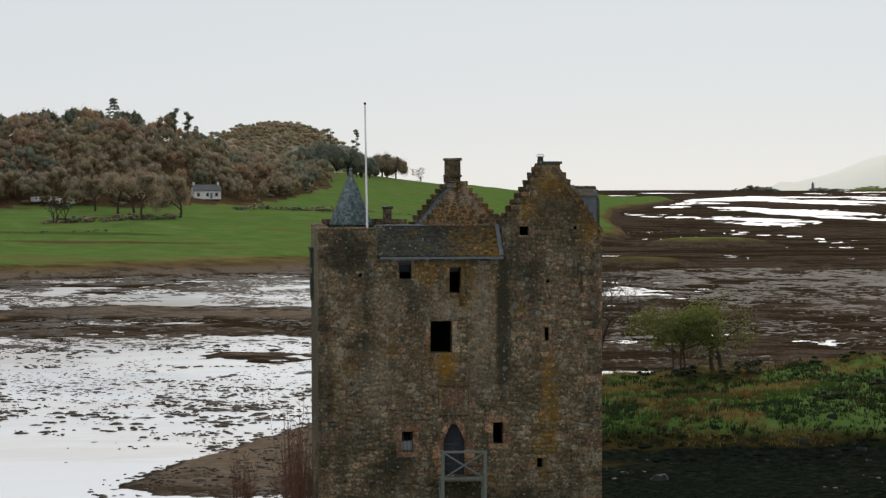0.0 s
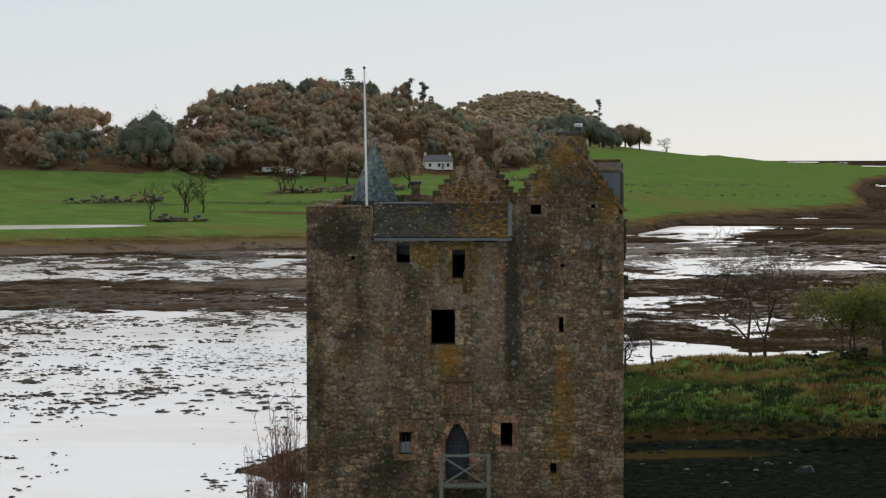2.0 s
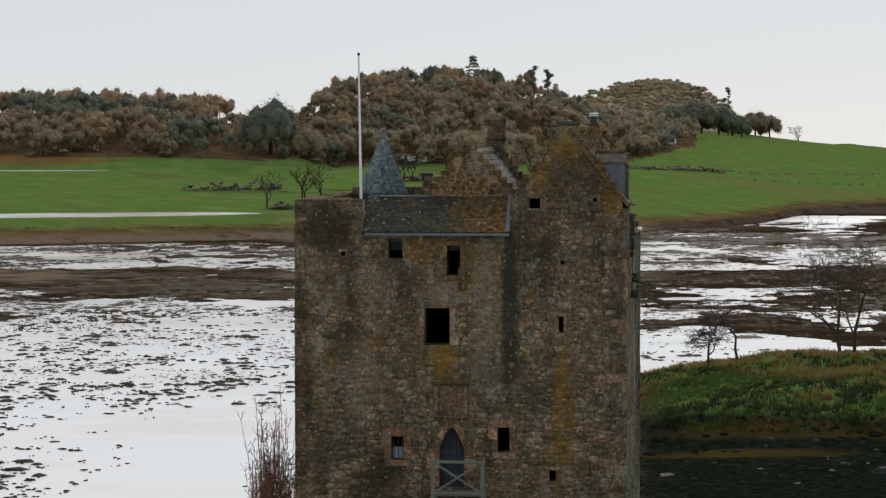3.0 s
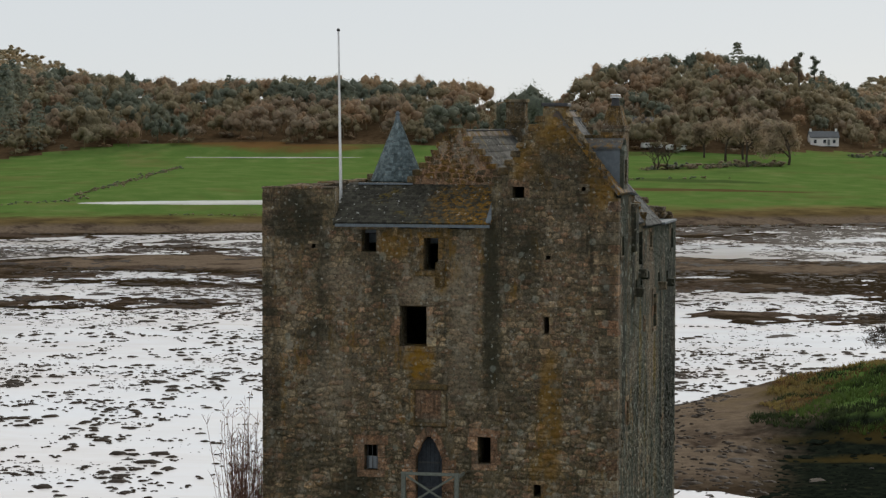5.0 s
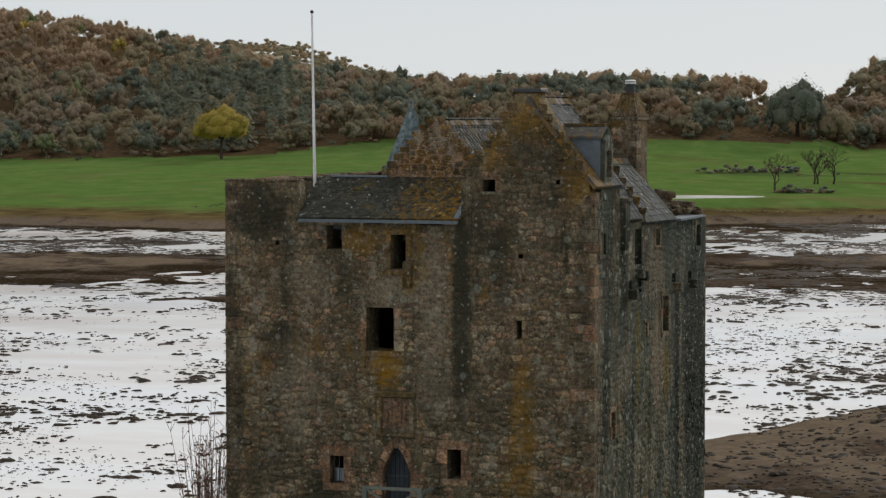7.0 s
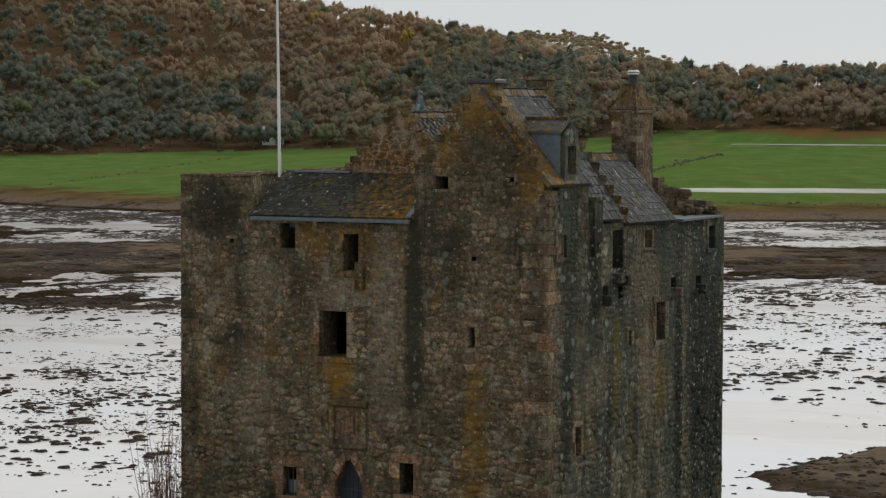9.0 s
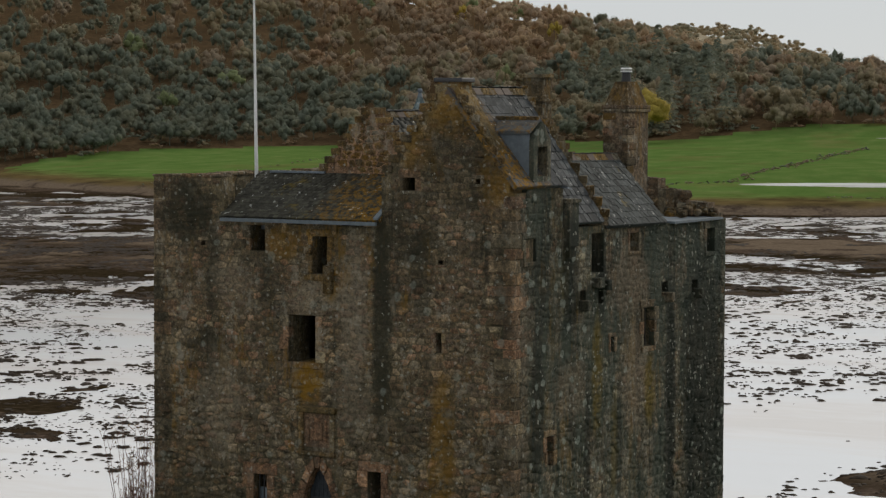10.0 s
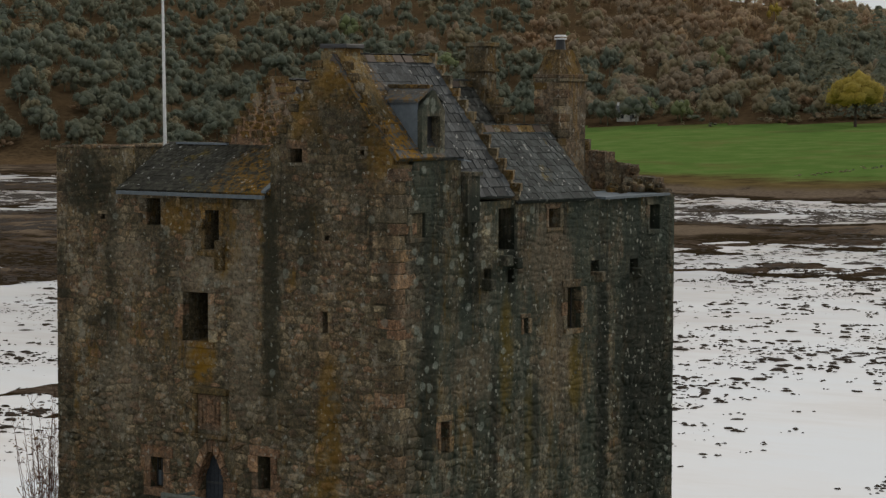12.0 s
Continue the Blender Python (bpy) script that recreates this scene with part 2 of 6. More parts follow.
def channel(far, az):
    """1 in the open channel that bends round the tower."""
    return smooth(az, -18, -14.5) * smooth(-az, 7, 9) * (1 - smooth(far + 1.2 * az, 190, 212))


def height(x, y):
    x, y = np.asarray(x, float), np.asarray(y, float)
    dx, dy = x - P0[0], y - P0[1]
    far, az = np.hypot(dx, dy), np.degrees(np.arctan2(dx, dy))
    # tidal flats: long low bars, weed banks and open channels
    n1 = fractal(x / 26, y / 34, 4, 3)
    n2 = fractal(x / 4.5, y / 6.5, 3, 9)
    lift = np.interp(far, [0, 180, 300, 350, 375, 402, 425, 450, 470, 520, 560, 700], [-.55, -.5, -.5, .02, .2, .16, .42, .36, -.28, -.2, .0, .15])
    right = np.interp(far, [0, 230, 300, 420, 520, 620, 760, 1100, 1600, 3000], [-.2, .28, .42, .25, .02, .3, .1, .3, .2, .05])
    lift = lift + smooth(-az, 25, 30) * np.interp(far, [170, 190, 222, 238, 285, 302, 326, 345, 365, 470, 490], [.2, .45, .45, .1, -.1, .3, .3, .0, .12, .1, 0])
    right = right + 1.7 * (fractal(x / 55, y / 330, 3, 44) - 0.5) * smooth(far, 300, 600)
    east = np.maximum(smooth(az + 4 * (n1 - 0.5), 0.5, 5), smooth(far, 640, 800))
    lift = lift + (right - lift) * east
    lift = lift - 0.6 * channel(far, az)
    quiet = 1 - 0.6 * east * smooth(far, 350, 600)
    n3 = fractal(x / 2.6, y / 3.2, 2, 91)
    z = ZW + lift + 0.55 * (n3 - 0.5) * smooth(fractal(x / 18, y / 24, 3, 92), 0.4, 0.6) + (n1 - 0.5) * 1.2 * quiet + (n2 - 0.5) * 0.6 * quiet + (fractal(x / 60, y / 11, 3, 33) - 0.5) * (0.5 - 0.3 * east)
    # the shingle spit and grassy bank beyond the tower
    north = 100 + np.clip((x + 16) * 2.3, -8, 56)
    top = np.interp(x, [-22, -16, -8, 0, 8, 12, 16, 24, 45, 60, 75, 130, 220], [0, .6, 1.3, 1.5, 2.4, 3.4, 4.5, 5.3, 6.0, 7.4, 8.8, 8, 0])
    bank = np.interp(y, [66, 74, 90, 99, 103, 107, 120, 135, 146, 156], [0, .1, .15, .24, .42, .72, .88, 1, .9, 0])
    spit = np.interp(y, [82, 91, 99, 110, 150], [0, .35, .7, 1, 1])
    across = (spit + (bank - spit) * smooth(x, 4, 13)) * (1 - smooth(y, north - 14, north + 2))
    rise = top * across * (0.86 + 0.28 * fractal(x / 9, y / 9, 3, 21)) + 0.9 * across * (fractal(x / 2.6, y / 2.6, 3, 23) - 0.5)
    z = np.where(rise > 0.05, np.maximum(z, ZW - 0.35 + rise), z)
    for cx, cy, rr, hh in ((104, 572, 17, 3.6), (26, 570, 30, 1.9), (86, 738, 75, 1.3), (162, 776, 26, 4.0), (-13, 341, 11, 1.2), (989, 4205, 170, 9), (880, 4100, 90, 7)):
        z = np.maximum(z, ZW - 0.6 + hh * np.exp(-(((x - cx) / rr) ** 2 + ((y - cy) / (rr * 0.6)) ** 2) ** 2))
    # the tower's own rock
    rock = np.exp(-(((x - 6) / 26) ** 2 + ((y - 5) / 24) ** 2) ** 1.5)
    z = np.maximum(z, ZW - 0.5 + 8.0 * rock + (n2 - 0.5) * rock)
    # fields, then wooded hills
    calm = 1 - smooth(x, 20, 90)
    line = np.interp(x, SHORE_X, SHORE_Y) + 14 * (n1 - 0.5) * calm
    inland = y - line
    field = -6.6 + np.interp(x, [0, 60, 150, 300], [.042, .036, .024, .012]) * np.clip(inland, 0, 420) + 1.4 * smooth(inland, 0, 14 + 20 * (1 - calm)) + 1.6 * (fractal(x / 60, y / 60, 3, 5) - 0.5) * smooth(inland, 10, 80)
    end = np.interp(az, HILL_AZ, HILL_D)
    crest = 18 + end * np.tan(np.radians(np.interp(az, HILL_AZ, HILL_EL)))
    start = np.interp(az, [-90, -42, -38, -30, -20, -9, -8, 0, 5, 8, 10], [640, 700, 800, 830, 800, 800, 860, 900, 1000, 1900, 2100])
    up = smooth(far, start, end) ** 0.8
    hill = field + up * np.maximum(crest - field, 0) + up * 5 * (fractal(x / 70, y / 70, 3, 8) - 0.5)
    hill = np.where(far > end, hill - 0.04 * (far - end), hill)
    hill = np.where((az > 1) & (far > 900), np.maximum(hill, -7.3 + 1.0 * fractal(x / 160, y / 330, 3, 66)), hill)
    for cx, cy, rx, ry, rot, zp in POOLS:
        c, t = math.cos(rot), math.sin(rot)
        d = np.hypot(((x - cx) * c + (y - cy) * t) / rx, ((y - cy) * c - (x - cx) * t) / ry)
        k = 1 - smooth(d, 1.25, 2.1)
        hill = hill * (1 - k) + (zp - 0.3 + 0.36 * smooth(d, 0.85, 1.2)) * k
    soft = 6 + 24 * (1 - calm) + 50 * smooth(x, 160, 260) + 70 * smooth(-x, 435, 480)
    return np.where(inland > 0, np.maximum(z * (1 - smooth(inland, 0, soft)) + hill * smooth(inland, 0, soft), -20), z)


WOOD_AZ = (-60, -45, -41, -38, -36.6, -35, -33, -30, -26, -22, -19, -16.5, -14, -10, -7, -4.2, -1.6, -0.5, 0.6)      # where the wood begins, by bearing
WOOD_D = (690, 700, 745, 800, 820, 836, 842, 848, 832, 815, 838, 842, 834, 834, 866, 876, 904, 960, 1080)


def build_ground():
    az = np.concatenate([np.arange(-56, 21, 0.125), np.arange(21, 304, 3.0)])
    rings = [20.0]
    while rings[-1] < 4800:
        r = rings[-1]
        rings.append(r * (1.06 if r < 120 else 1.0065 if r < 640 else 1.0075 if r < 920 else 1.018))
    a, r = np.meshgrid(np.radians(az), np.array(rings))
    x, y = P0[0] + r * np.sin(a), P0[1] + r * np.cos(a)
    verts = np.stack([x, y, height(x, y)], -1).reshape(-1, 3)
    n, k = len(az), len(rings)
    i = np.arange(k - 1)[:, None] * n + np.arange(n)[None, :]
    j = np.arange(k - 1)[:, None] * n + (np.arange(n)[None, :] + 1) % n
    quads = np.stack([i, j, j + n, i + n], -1).reshape(-1, 4)
    mid = verts[quads].mean(1)
    dx, dy = mid[:, 0] - P0[0], mid[:, 1] - P0[1]
    deg = np.degrees(np.arctan2(dx, dy))
    wooded = (np.hypot(dx, dy) > np.interp(deg, WOOD_AZ, WOOD_D) + 8) & (deg < 0.6) & (deg > -56)
    ob = sheet("ground", verts, quads, [M_GROUND, M_LITTER], wooded.astype(int), smooth=True)
    return tagged(ob, "tidal mud and shingle rising to green pasture and hills", "ground", kind="structure")


build_ground()


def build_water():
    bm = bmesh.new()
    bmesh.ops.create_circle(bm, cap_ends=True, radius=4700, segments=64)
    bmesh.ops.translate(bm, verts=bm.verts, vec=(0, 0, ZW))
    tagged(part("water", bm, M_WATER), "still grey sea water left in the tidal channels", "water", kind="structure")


build_water()


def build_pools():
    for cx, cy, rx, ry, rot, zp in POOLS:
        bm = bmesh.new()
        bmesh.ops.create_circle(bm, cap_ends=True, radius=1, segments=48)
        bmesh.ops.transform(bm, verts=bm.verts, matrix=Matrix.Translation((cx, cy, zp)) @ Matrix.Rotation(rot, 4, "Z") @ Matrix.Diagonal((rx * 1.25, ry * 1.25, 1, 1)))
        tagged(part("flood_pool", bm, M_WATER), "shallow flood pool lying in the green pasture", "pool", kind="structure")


build_pools()


# ---- the tower house ----
def stone_material(name, tones, side=None, age=1.0, relief=0.9):
    """Weathered rubble: tone from stone to stone, soot-dark runs, ochre lichen, pale lichen spots."""
    m = Mat(name, 0.95, 0.1)
    pick = m.times(m.times(m.island(), m.random(), "ADD"), 1.0, "FRACT")
    tone = m.times(m.times(pick, 7.31), 1.0, "FRACT")
    fine, mid, grain = m.noise(8, 7, 0.85), m.noise(2.4, 6, 0.75), m.noise(24, 4, 0.7)
    col = m.ramp(pick, *[(i / (len(tones) - 1), c) for i, c in enumerate(tones)])
    col = m.mix(col, m.ramp(fine, (0.36, (0.26, 0.26, 0.27)), (0.5, (0.85, 0.85, 0.85)), (0.64, (1.9, 1.8, 1.66))), 1.0, "MULTIPLY")
    col = m.mix(col, m.ramp(tone, (0.0, (0.72, 0.73, 0.75)), (0.5, (0.98, 0.97, 0.96)), (0.9, (1.2, 1.18, 1.15)), (1.0, (1.75, 1.7, 1.6))), 1.0, "MULTIPLY")
    col = m.mix(col, m.ramp(mid, (0.32, (0.7, 0.71, 0.7)), (0.68, (1.28, 1.25, 1.18))), 1.0, "MULTIPLY")
    col = m.mix(col, m.ramp(grain, (0.35, (0.7, 0.7, 0.7)), (0.65, (1.3, 1.3, 1.3))), 1.0, "MULTIPLY")
    # old lime wash and weathered faces, pale
    col = m.mix(col, (0.32, 0.292, 0.228), m.times(m.step(m.noise(1.5, 8, 0.85, (1.1, 1.1, 0.8)), 0.53, 0.585), 0.55 * age))
    col = m.mix(col, (0.20, 0.165, 0.125), m.times(m.times(m.step(m.noise(3.4, 7, 0.85), 0.5, 0.6), m.step(m.noise(0.7, 4, 0.6), 0.4, 0.6)), 0.6 * age))
    # damp algae, dark olive, in ragged clouds
    col = m.mix(col, (0.040, 0.039, 0.026), m.times(m.step(m.noise(0.55, 7, 0.75, (1.2, 1.2, 0.7)), 0.47, 0.6), (0.74 if side == "sea wall" else 0.52) * age))
    # soot-dark runs down the face
    runs = m.noise(1.15, 7, 0.75, (1.5, 1.5, 0.14))
    col = m.mix(col, (0.022, 0.024, 0.018), m.times(m.step(runs, 0.5 if side == "sea wall" else 0.57, 0.6 if side == "sea wall" else 0.66), 0.7 * age))
    ochre = m.step(m.noise(0.8, 7, 0.8, (1.1, 1.1, 0.32)), 0.55, 0.63)
    col = m.mix(col, (0.20, 0.11, 0.012), m.times(ochre, 0.5 * age))
    if side == "door wall":
        for a, ra, z, rz, k in ((5.45, 0.62, 10.1, 0.85, 0.85), (9.9, 0.5, 8.2, 2.9, 0.55), (11.6, 0.8, 16.2, 1.2, 0.7), (10.2, 1.0, 17.8, 0.9, 0.6), (9.0, 0.7, 16.8, 0.8, 0.5), (6.2, 0.35, 12.9, 0.6, 0.9), (4.6, 0.7, 14.0, 0.6, 0.5)):
            col = m.mix(col, (0.22, 0.115, 0.008), m.times(m.times(m.patch(0, a, ra, z, rz), m.step(mid, 0.36, 0.54)), k))
        for a, ra, z, rz, k in ((1.2, 1.2, 14.9, 1.3, 0.8), (7.9, 0.4, 12.0, 4.2, 0.75), (4.2, 0.6, 12.3, 1.5, 0.5), (3.4, 0.9, 5.9, 0.9, 0.7), (11.8, 0.35, 12.5, 3.0, 0.6), (9.2, 0.4, 13.4, 1.6, 0.5), (2.2, 0.35, 12.6, 1.8, 0.5), (0.2, 0.5, 9.5, 4.5, 0.5), (2.0, 1.0, 10.6, 1.0, 0.45), (6.1, 1.6, 4.3, 1.1, 0.75), (10.4, 1.7, 16.4, 1.6, 0.55), (9.0, 3.0, 3.9, 1.0, 0.65), (2.5, 2.4, 3.8, 0.9, 0.55), (9.0, 1.0, 14.6, 1.4, 0.4), (2.6, 0.8, 5.2, 0.9, 0.6)):
            col = m.mix(col, (0.026, 0.027, 0.018), m.times(m.patch(0, a, ra, z, rz), k))
        for a, ra, z, rz, k in ((5.6, 1.0, 12.5, 0.6, 0.5), (7.0, 0.7, 12.2, 2.4, 0.42), (2.4, 0.9, 9.3, 1.8, 0.4), (6.9, 0.8, 9.4, 1.2, 0.3), (2.7, 0.8, 12.9, 0.8, 0.35)):
            col = m.mix(col, (0.27, 0.23, 0.17), m.times(m.times(m.patch(0, a, ra, z, rz), m.step(fine, 0.35, 0.55)), k))
    if side == "sea wall":
        col = m.mix(col, (0.045, 0.060, 0.048), m.times(m.step(m.noise(0.6, 7, 0.75, (1.2, 1.2, 0.3)), 0.42, 0.56), 0.75))
        for a, ra, z, rz, k in ((7.0, 1.5, 12.8, 1.3, 0.65), (7.3, 1.1, 10.0, 2.0, 0.6), (3.4, 1.3, 9.9, 1.0, 0.5), (0.5, 0.35, 10.0, 6.0, 0.5)):
            col = m.mix(col, (0.19, 0.145, 0.10), m.times(m.times(m.patch(1, a, ra, z, rz), m.step(fine, 0.35, 0.55)), k))
        for a, ra, z, rz, k in ((4.9, 0.4, 10.2, 2.2, 0.7), (8.3, 0.4, 9.4, 1.3, 0.8), (2.9, 0.3, 13.0, 1.2, 0.5), (6.0, 0.3, 8.0, 2.0, 0.45)):
            col = m.mix(col, (0.13, 0.09, 0.012), m.times(m.times(m.patch(1, a, ra, z, rz), m.step(mid, 0.36, 0.52)), k))
        for a, ra, z, rz, k in ((9.75, 0.45, 9.0, 5.2, 0.92), (12.2, 2.2, 8.6, 5.6, 0.86), (11.2, 0.35, 8.0, 4.5, 0.8), (1.35, 0.5, 9.6, 2.6, 0.75), (3.2, 0.6, 13.2, 2.0, 0.8), (1.4, 1.0, 13.0, 1.6, 0.5), (4.3, 0.25, 7.5, 3.2, 0.7), (6.3, 0.25, 8.0, 3.0, 0.5), (5.1, 0.3, 13.0, 1.6, 0.85)):
            col = m.mix(col, (0.018, 0.022, 0.017), m.times(m.patch(1, a, ra, z, rz), k))
    spots = m.rounds(2.1, 0.3, 0.62 if side == "sea wall" else 0.8)
    col = m.mix(col, (0.30, 0.33, 0.28), m.times(m.times(spots, m.step(fine, 0.3, 0.55)), 0.55 if side == "sea wall" else 0.35))
    spots = m.rounds(4.6, 0.26, 0.72)
    col = m.mix(col, (0.42, 0.42, 0.36), m.times(m.times(spots, m.step(fine, 0.25, 0.5)), 0.5 if side == "sea wall" else 0.35))
    specks = m.step(m.noise(7.0, 3, 0.5), 0.66, 0.7)
    col = m.mix(col, (0.42, 0.41, 0.35), m.times(specks, 0.55))
    m.color(col).bump(m.times(fine, m.times(grain, 0.35), "ADD"), 0.05, relief)
    return m.m


FRONT_TONES = ((0.105, 0.082, 0.053), (0.170, 0.130, 0.085), (0.205, 0.155, 0.102), (0.230, 0.142, 0.092), (0.150, 0.132, 0.098), (0.270, 0.220, 0.150), (0.140, 0.090, 0.060), (0.195, 0.135, 0.078), (0.115, 0.100, 0.072))
SIDE_TONES = ((0.12, 0.115, 0.088), (0.15, 0.14, 0.105), (0.17, 0.152, 0.112), (0.175, 0.12, 0.08), (0.21, 0.195, 0.15), (0.13, 0.12, 0.092))
M_FRONT, M_SIDE = stone_material("rubble_brown", FRONT_TONES, "door wall"), stone_material("rubble_green_grey", SIDE_TONES, "sea wall")
M_STONE = stone_material("loose_stone", FRONT_TONES)
LIME = ((0.152, 0.124, 0.079), (0.173, 0.143, 0.090))
M_MORTAR, M_MORTAR_SEA = stone_material("lime_mortar", LIME, "door wall"), stone_material("lime_mortar_green", LIME, "sea wall")
M_RED = stone_material("red_sandstone", ((0.19, 0.11, 0.07), (0.25, 0.15, 0.095), (0.21, 0.14, 0.095)), None, 0.4)
M_OCHRE = stone_material("lichened_stone", ((0.13, 0.098, 0.05), (0.16, 0.095, 0.03), (0.11, 0.09, 0.06)))
M_LEAD = plain("lead_sheet", (0.13, 0.155, 0.175), 0.6, 0.3, 6, 0.25)
M_TIMBER = plain("weathered_timber", (0.14, 0.15, 0.13), 0.85, 0.2, 14, 0.3)
M_DOOR = plain("dark_door_oak", (0.035, 0.042, 0.05), 0.8, 0.25, 12, 0.4)
M_WHITE = plain("white_paint", (0.75, 0.75, 0.74), 0.5, 0.4, 8, 0.08)
M_IRON = plain("dark_iron", (0.03, 0.03, 0.032), 0.6, 0.5, 20, 0.3)
M_CLAY = plain("fired_clay_pot", (0.10, 0.075, 0.06), 0.8, 0.3, 10, 0.3)


def slate_material(name, base, moss, patches=()):
    """Split slate: tone from slate to slate, ochre moss and pale lichen dots. Patches: axis, along, reach, up, reach."""
    m = Mat(name, 0.85, 0.12)
    m.co = m.node("NewGeometry").outputs["Position"]
    pick = m.times(m.times(m.island(), m.random(), "ADD"), 1.0, "FRACT")
    col = m.ramp(pick, (0, tuple(0.65 * v for v in base)), (0.5, base), (1, tuple(1.45 * v for v in base)))
    col = m.mix(col, m.ramp(m.noise(7, 5, 0.75), (0.3, (0.55, 0.55, 0.55)), (0.7, (1.45, 1.45, 1.4))), 1.0, "MULTIPLY")
    tuft = m.noise(5, 6, 0.75)
    col = m.mix(col, (0.13, 0.095, 0.02), m.times(m.step(m.noise(0.9, 6, 0.75), 0.64 - moss, 0.72 - moss), 0.7))
    for p in patches:
        col = m.mix(col, (0.22, 0.115, 0.012), m.times(m.times(m.patch(*p), m.step(tuft, 0.44, 0.58)), 0.75))
    col = m.mix(col, (0.42, 0.42, 0.39), m.times(m.step(m.noise(5, 3), 0.64, 0.68), 0.65))
    m.color(col).bump(m.noise(18, 4), 0.012, 0.6)
    return m.m


M_SLATE = slate_material("grey_slate", (0.056, 0.062, 0.062), 0.03)
# Blue slate, its base lightened: the turret slates' gloss is put into colour.
M_SLATE_BLUE = slate_material("blue_slate", (0.165, 0.21, 0.22), -0.06)
M_SLATE_MOSS = slate_material("mossy_slate", (0.06, 0.06, 0.055), 0.08)
M_SLATE_LEAN = slate_material("lean_to_slate", (0.048, 0.046, 0.036), 0.07, ((0, 6.9, 1.5, 15.2, 1.2), (0, 7.6, 0.6, 15.0, 1.0)))
M_SLATE_STEEP = slate_material("steep_roof_slate", (0.068, 0.072, 0.075), 0.0, ((1, 0.1, 1.5, 17.1, 2.6), (1, 0.2, 1.0, 16.0, 2.2), (1, 1.0, 1.0, 15.8, 0.5)))

castle = tagged(new("castle"), "weathered rubble tower house with crow-stepped gables and slate roofs", "castle")
rng = random.Random(7)


def hexa(bm, pts):
    """A closed six-sided block: four points below, four above, in the same order."""
    v = [bm.verts.new(p) for p in pts]
    for f in ((3, 2, 1, 0), (4, 5, 6, 7), (0, 1, 5, 4), (1, 2, 6, 5), (2, 3, 7, 6), (3, 0, 4, 7)):
        bm.faces.new([v[i] for i in f])


def box(bm, x0, y0, z0, x1, y1, z1):
    hexa(bm, [(x0, y0, z0), (x1, y0, z0), (x1, y1, z0), (x0, y1, z0), (x0, y0, z1), (x1, y0, z1), (x1, y1, z1), (x0, y1, z1)])


def slab(bm, P, u0, u1, z0, z1, d0, d1, u0t=None, u1t=None):
    """A block of wall in a wall's own frame: along, up, inwards; the top may be narrower."""
    a, b = u0 if u0t is None else u0t, u1 if u1t is None else u1t
    hexa(bm, [P(u0, z0, d0), P(u1, z0, d0), P(u1, z0, d1), P(u0, z0, d1), P(a, z1, d0), P(b, z1, d0), P(b, z1, d1), P(a, z1, d1)])


def rough_block(bm, lo, hi, wear=0.03, r=rng):
    """A dressed or fallen stone with worn, uneven corners."""
    c = [(lo[i] + hi[i]) / 2 for i in range(3)]
    m = Matrix.Translation(c) @ Matrix.Diagonal((*[hi[i] - lo[i] for i in range(3)], 1))
    vs = bmesh.ops.create_cube(bm, size=1, matrix=m)["verts"]
    es = list({e for v in vs for e in v.link_edges})
    w = min(wear, 0.3 * min(hi[i] - lo[i] for i in range(3)))
    out = bmesh.ops.bevel(bm, geom=es, offset=w, segments=1, affect="EDGES", profile=0.5)
    for v in out["verts"]:
        v.co += Vector([r.uniform(-w, w) * 0.4 for _ in range(3)])


def PF(u, z, d):
    """The door wall: along x, inwards +y."""
    return (u, d, z)


def PR(u, z, d):
    """The long seaward wall: along +y, inwards -x, a little out of square."""
    return (12.15 + 0.031 * u - d, u, z)


def PL(u, z, d):
    return (d, u, z)


def PB(u, z, d):
    return (u, 13.7 - d, z)


def wall_core(name, P, u0, u1, z0, z1, holes, thick, bands=(), mortar=M_MORTAR):
    """A wall with openings cut right through; bands: further stretches of wall head, as blocks."""
    bm = bmesh.new()
    us = sorted({u0, u1, *[h[0] for h in holes if u0 < h[0] < u1], *[h[1] for h in holes if u0 < h[1] < u1]})
    zs = sorted({z0, z1, *[h[2] for h in holes if z0 < h[2] < z1], *[h[3] for h in holes if z0 < h[3] < z1]})
    seen = {}

    def vert(i, j, k):
        if (i, j, k) not in seen:
            seen[i, j, k] = bm.verts.new(P(us[i], zs[j], k * thick))
        return seen[i, j, k]

    def solid(i, j):
        if not (0 <= i < len(us) - 1 and 0 <= j < len(zs) - 1):
            return False
        um, zm = (us[i] + us[i + 1]) / 2, (zs[j] + zs[j + 1]) / 2
        return not any(h[0] < um < h[1] and h[2] < zm < h[3] for h in holes)

    for i in range(len(us) - 1):
        for j in range(len(zs) - 1):
            if not solid(i, j):
                continue
            for k in (0, 1):
                bm.faces.new([vert(a, b, k) for a, b in ((i, j), (i + 1, j), (i + 1, j + 1), (i, j + 1))])
            for (di, dj), (p, q) in (((-1, 0), ((i, j), (i, j + 1))), ((1, 0), ((i + 1, j), (i + 1, j + 1))), ((0, -1), ((i, j), (i + 1, j))), ((0, 1), ((i, j + 1), (i + 1, j + 1)))):
                if not solid(i + di, j + dj):
                    bm.faces.new([vert(*p, 0), vert(*q, 0), vert(*q, 1), vert(*p, 1)])
    bmesh.ops.recalc_face_normals(bm, faces=bm.faces)
    core = part(name, bm, mortar, castle)
    for b in bands:
        bm = bmesh.new()
        slab(bm, P, *b[:4], 0, b[4], *b[5:])
        part("wall_head", bm, mortar, core)
    return core


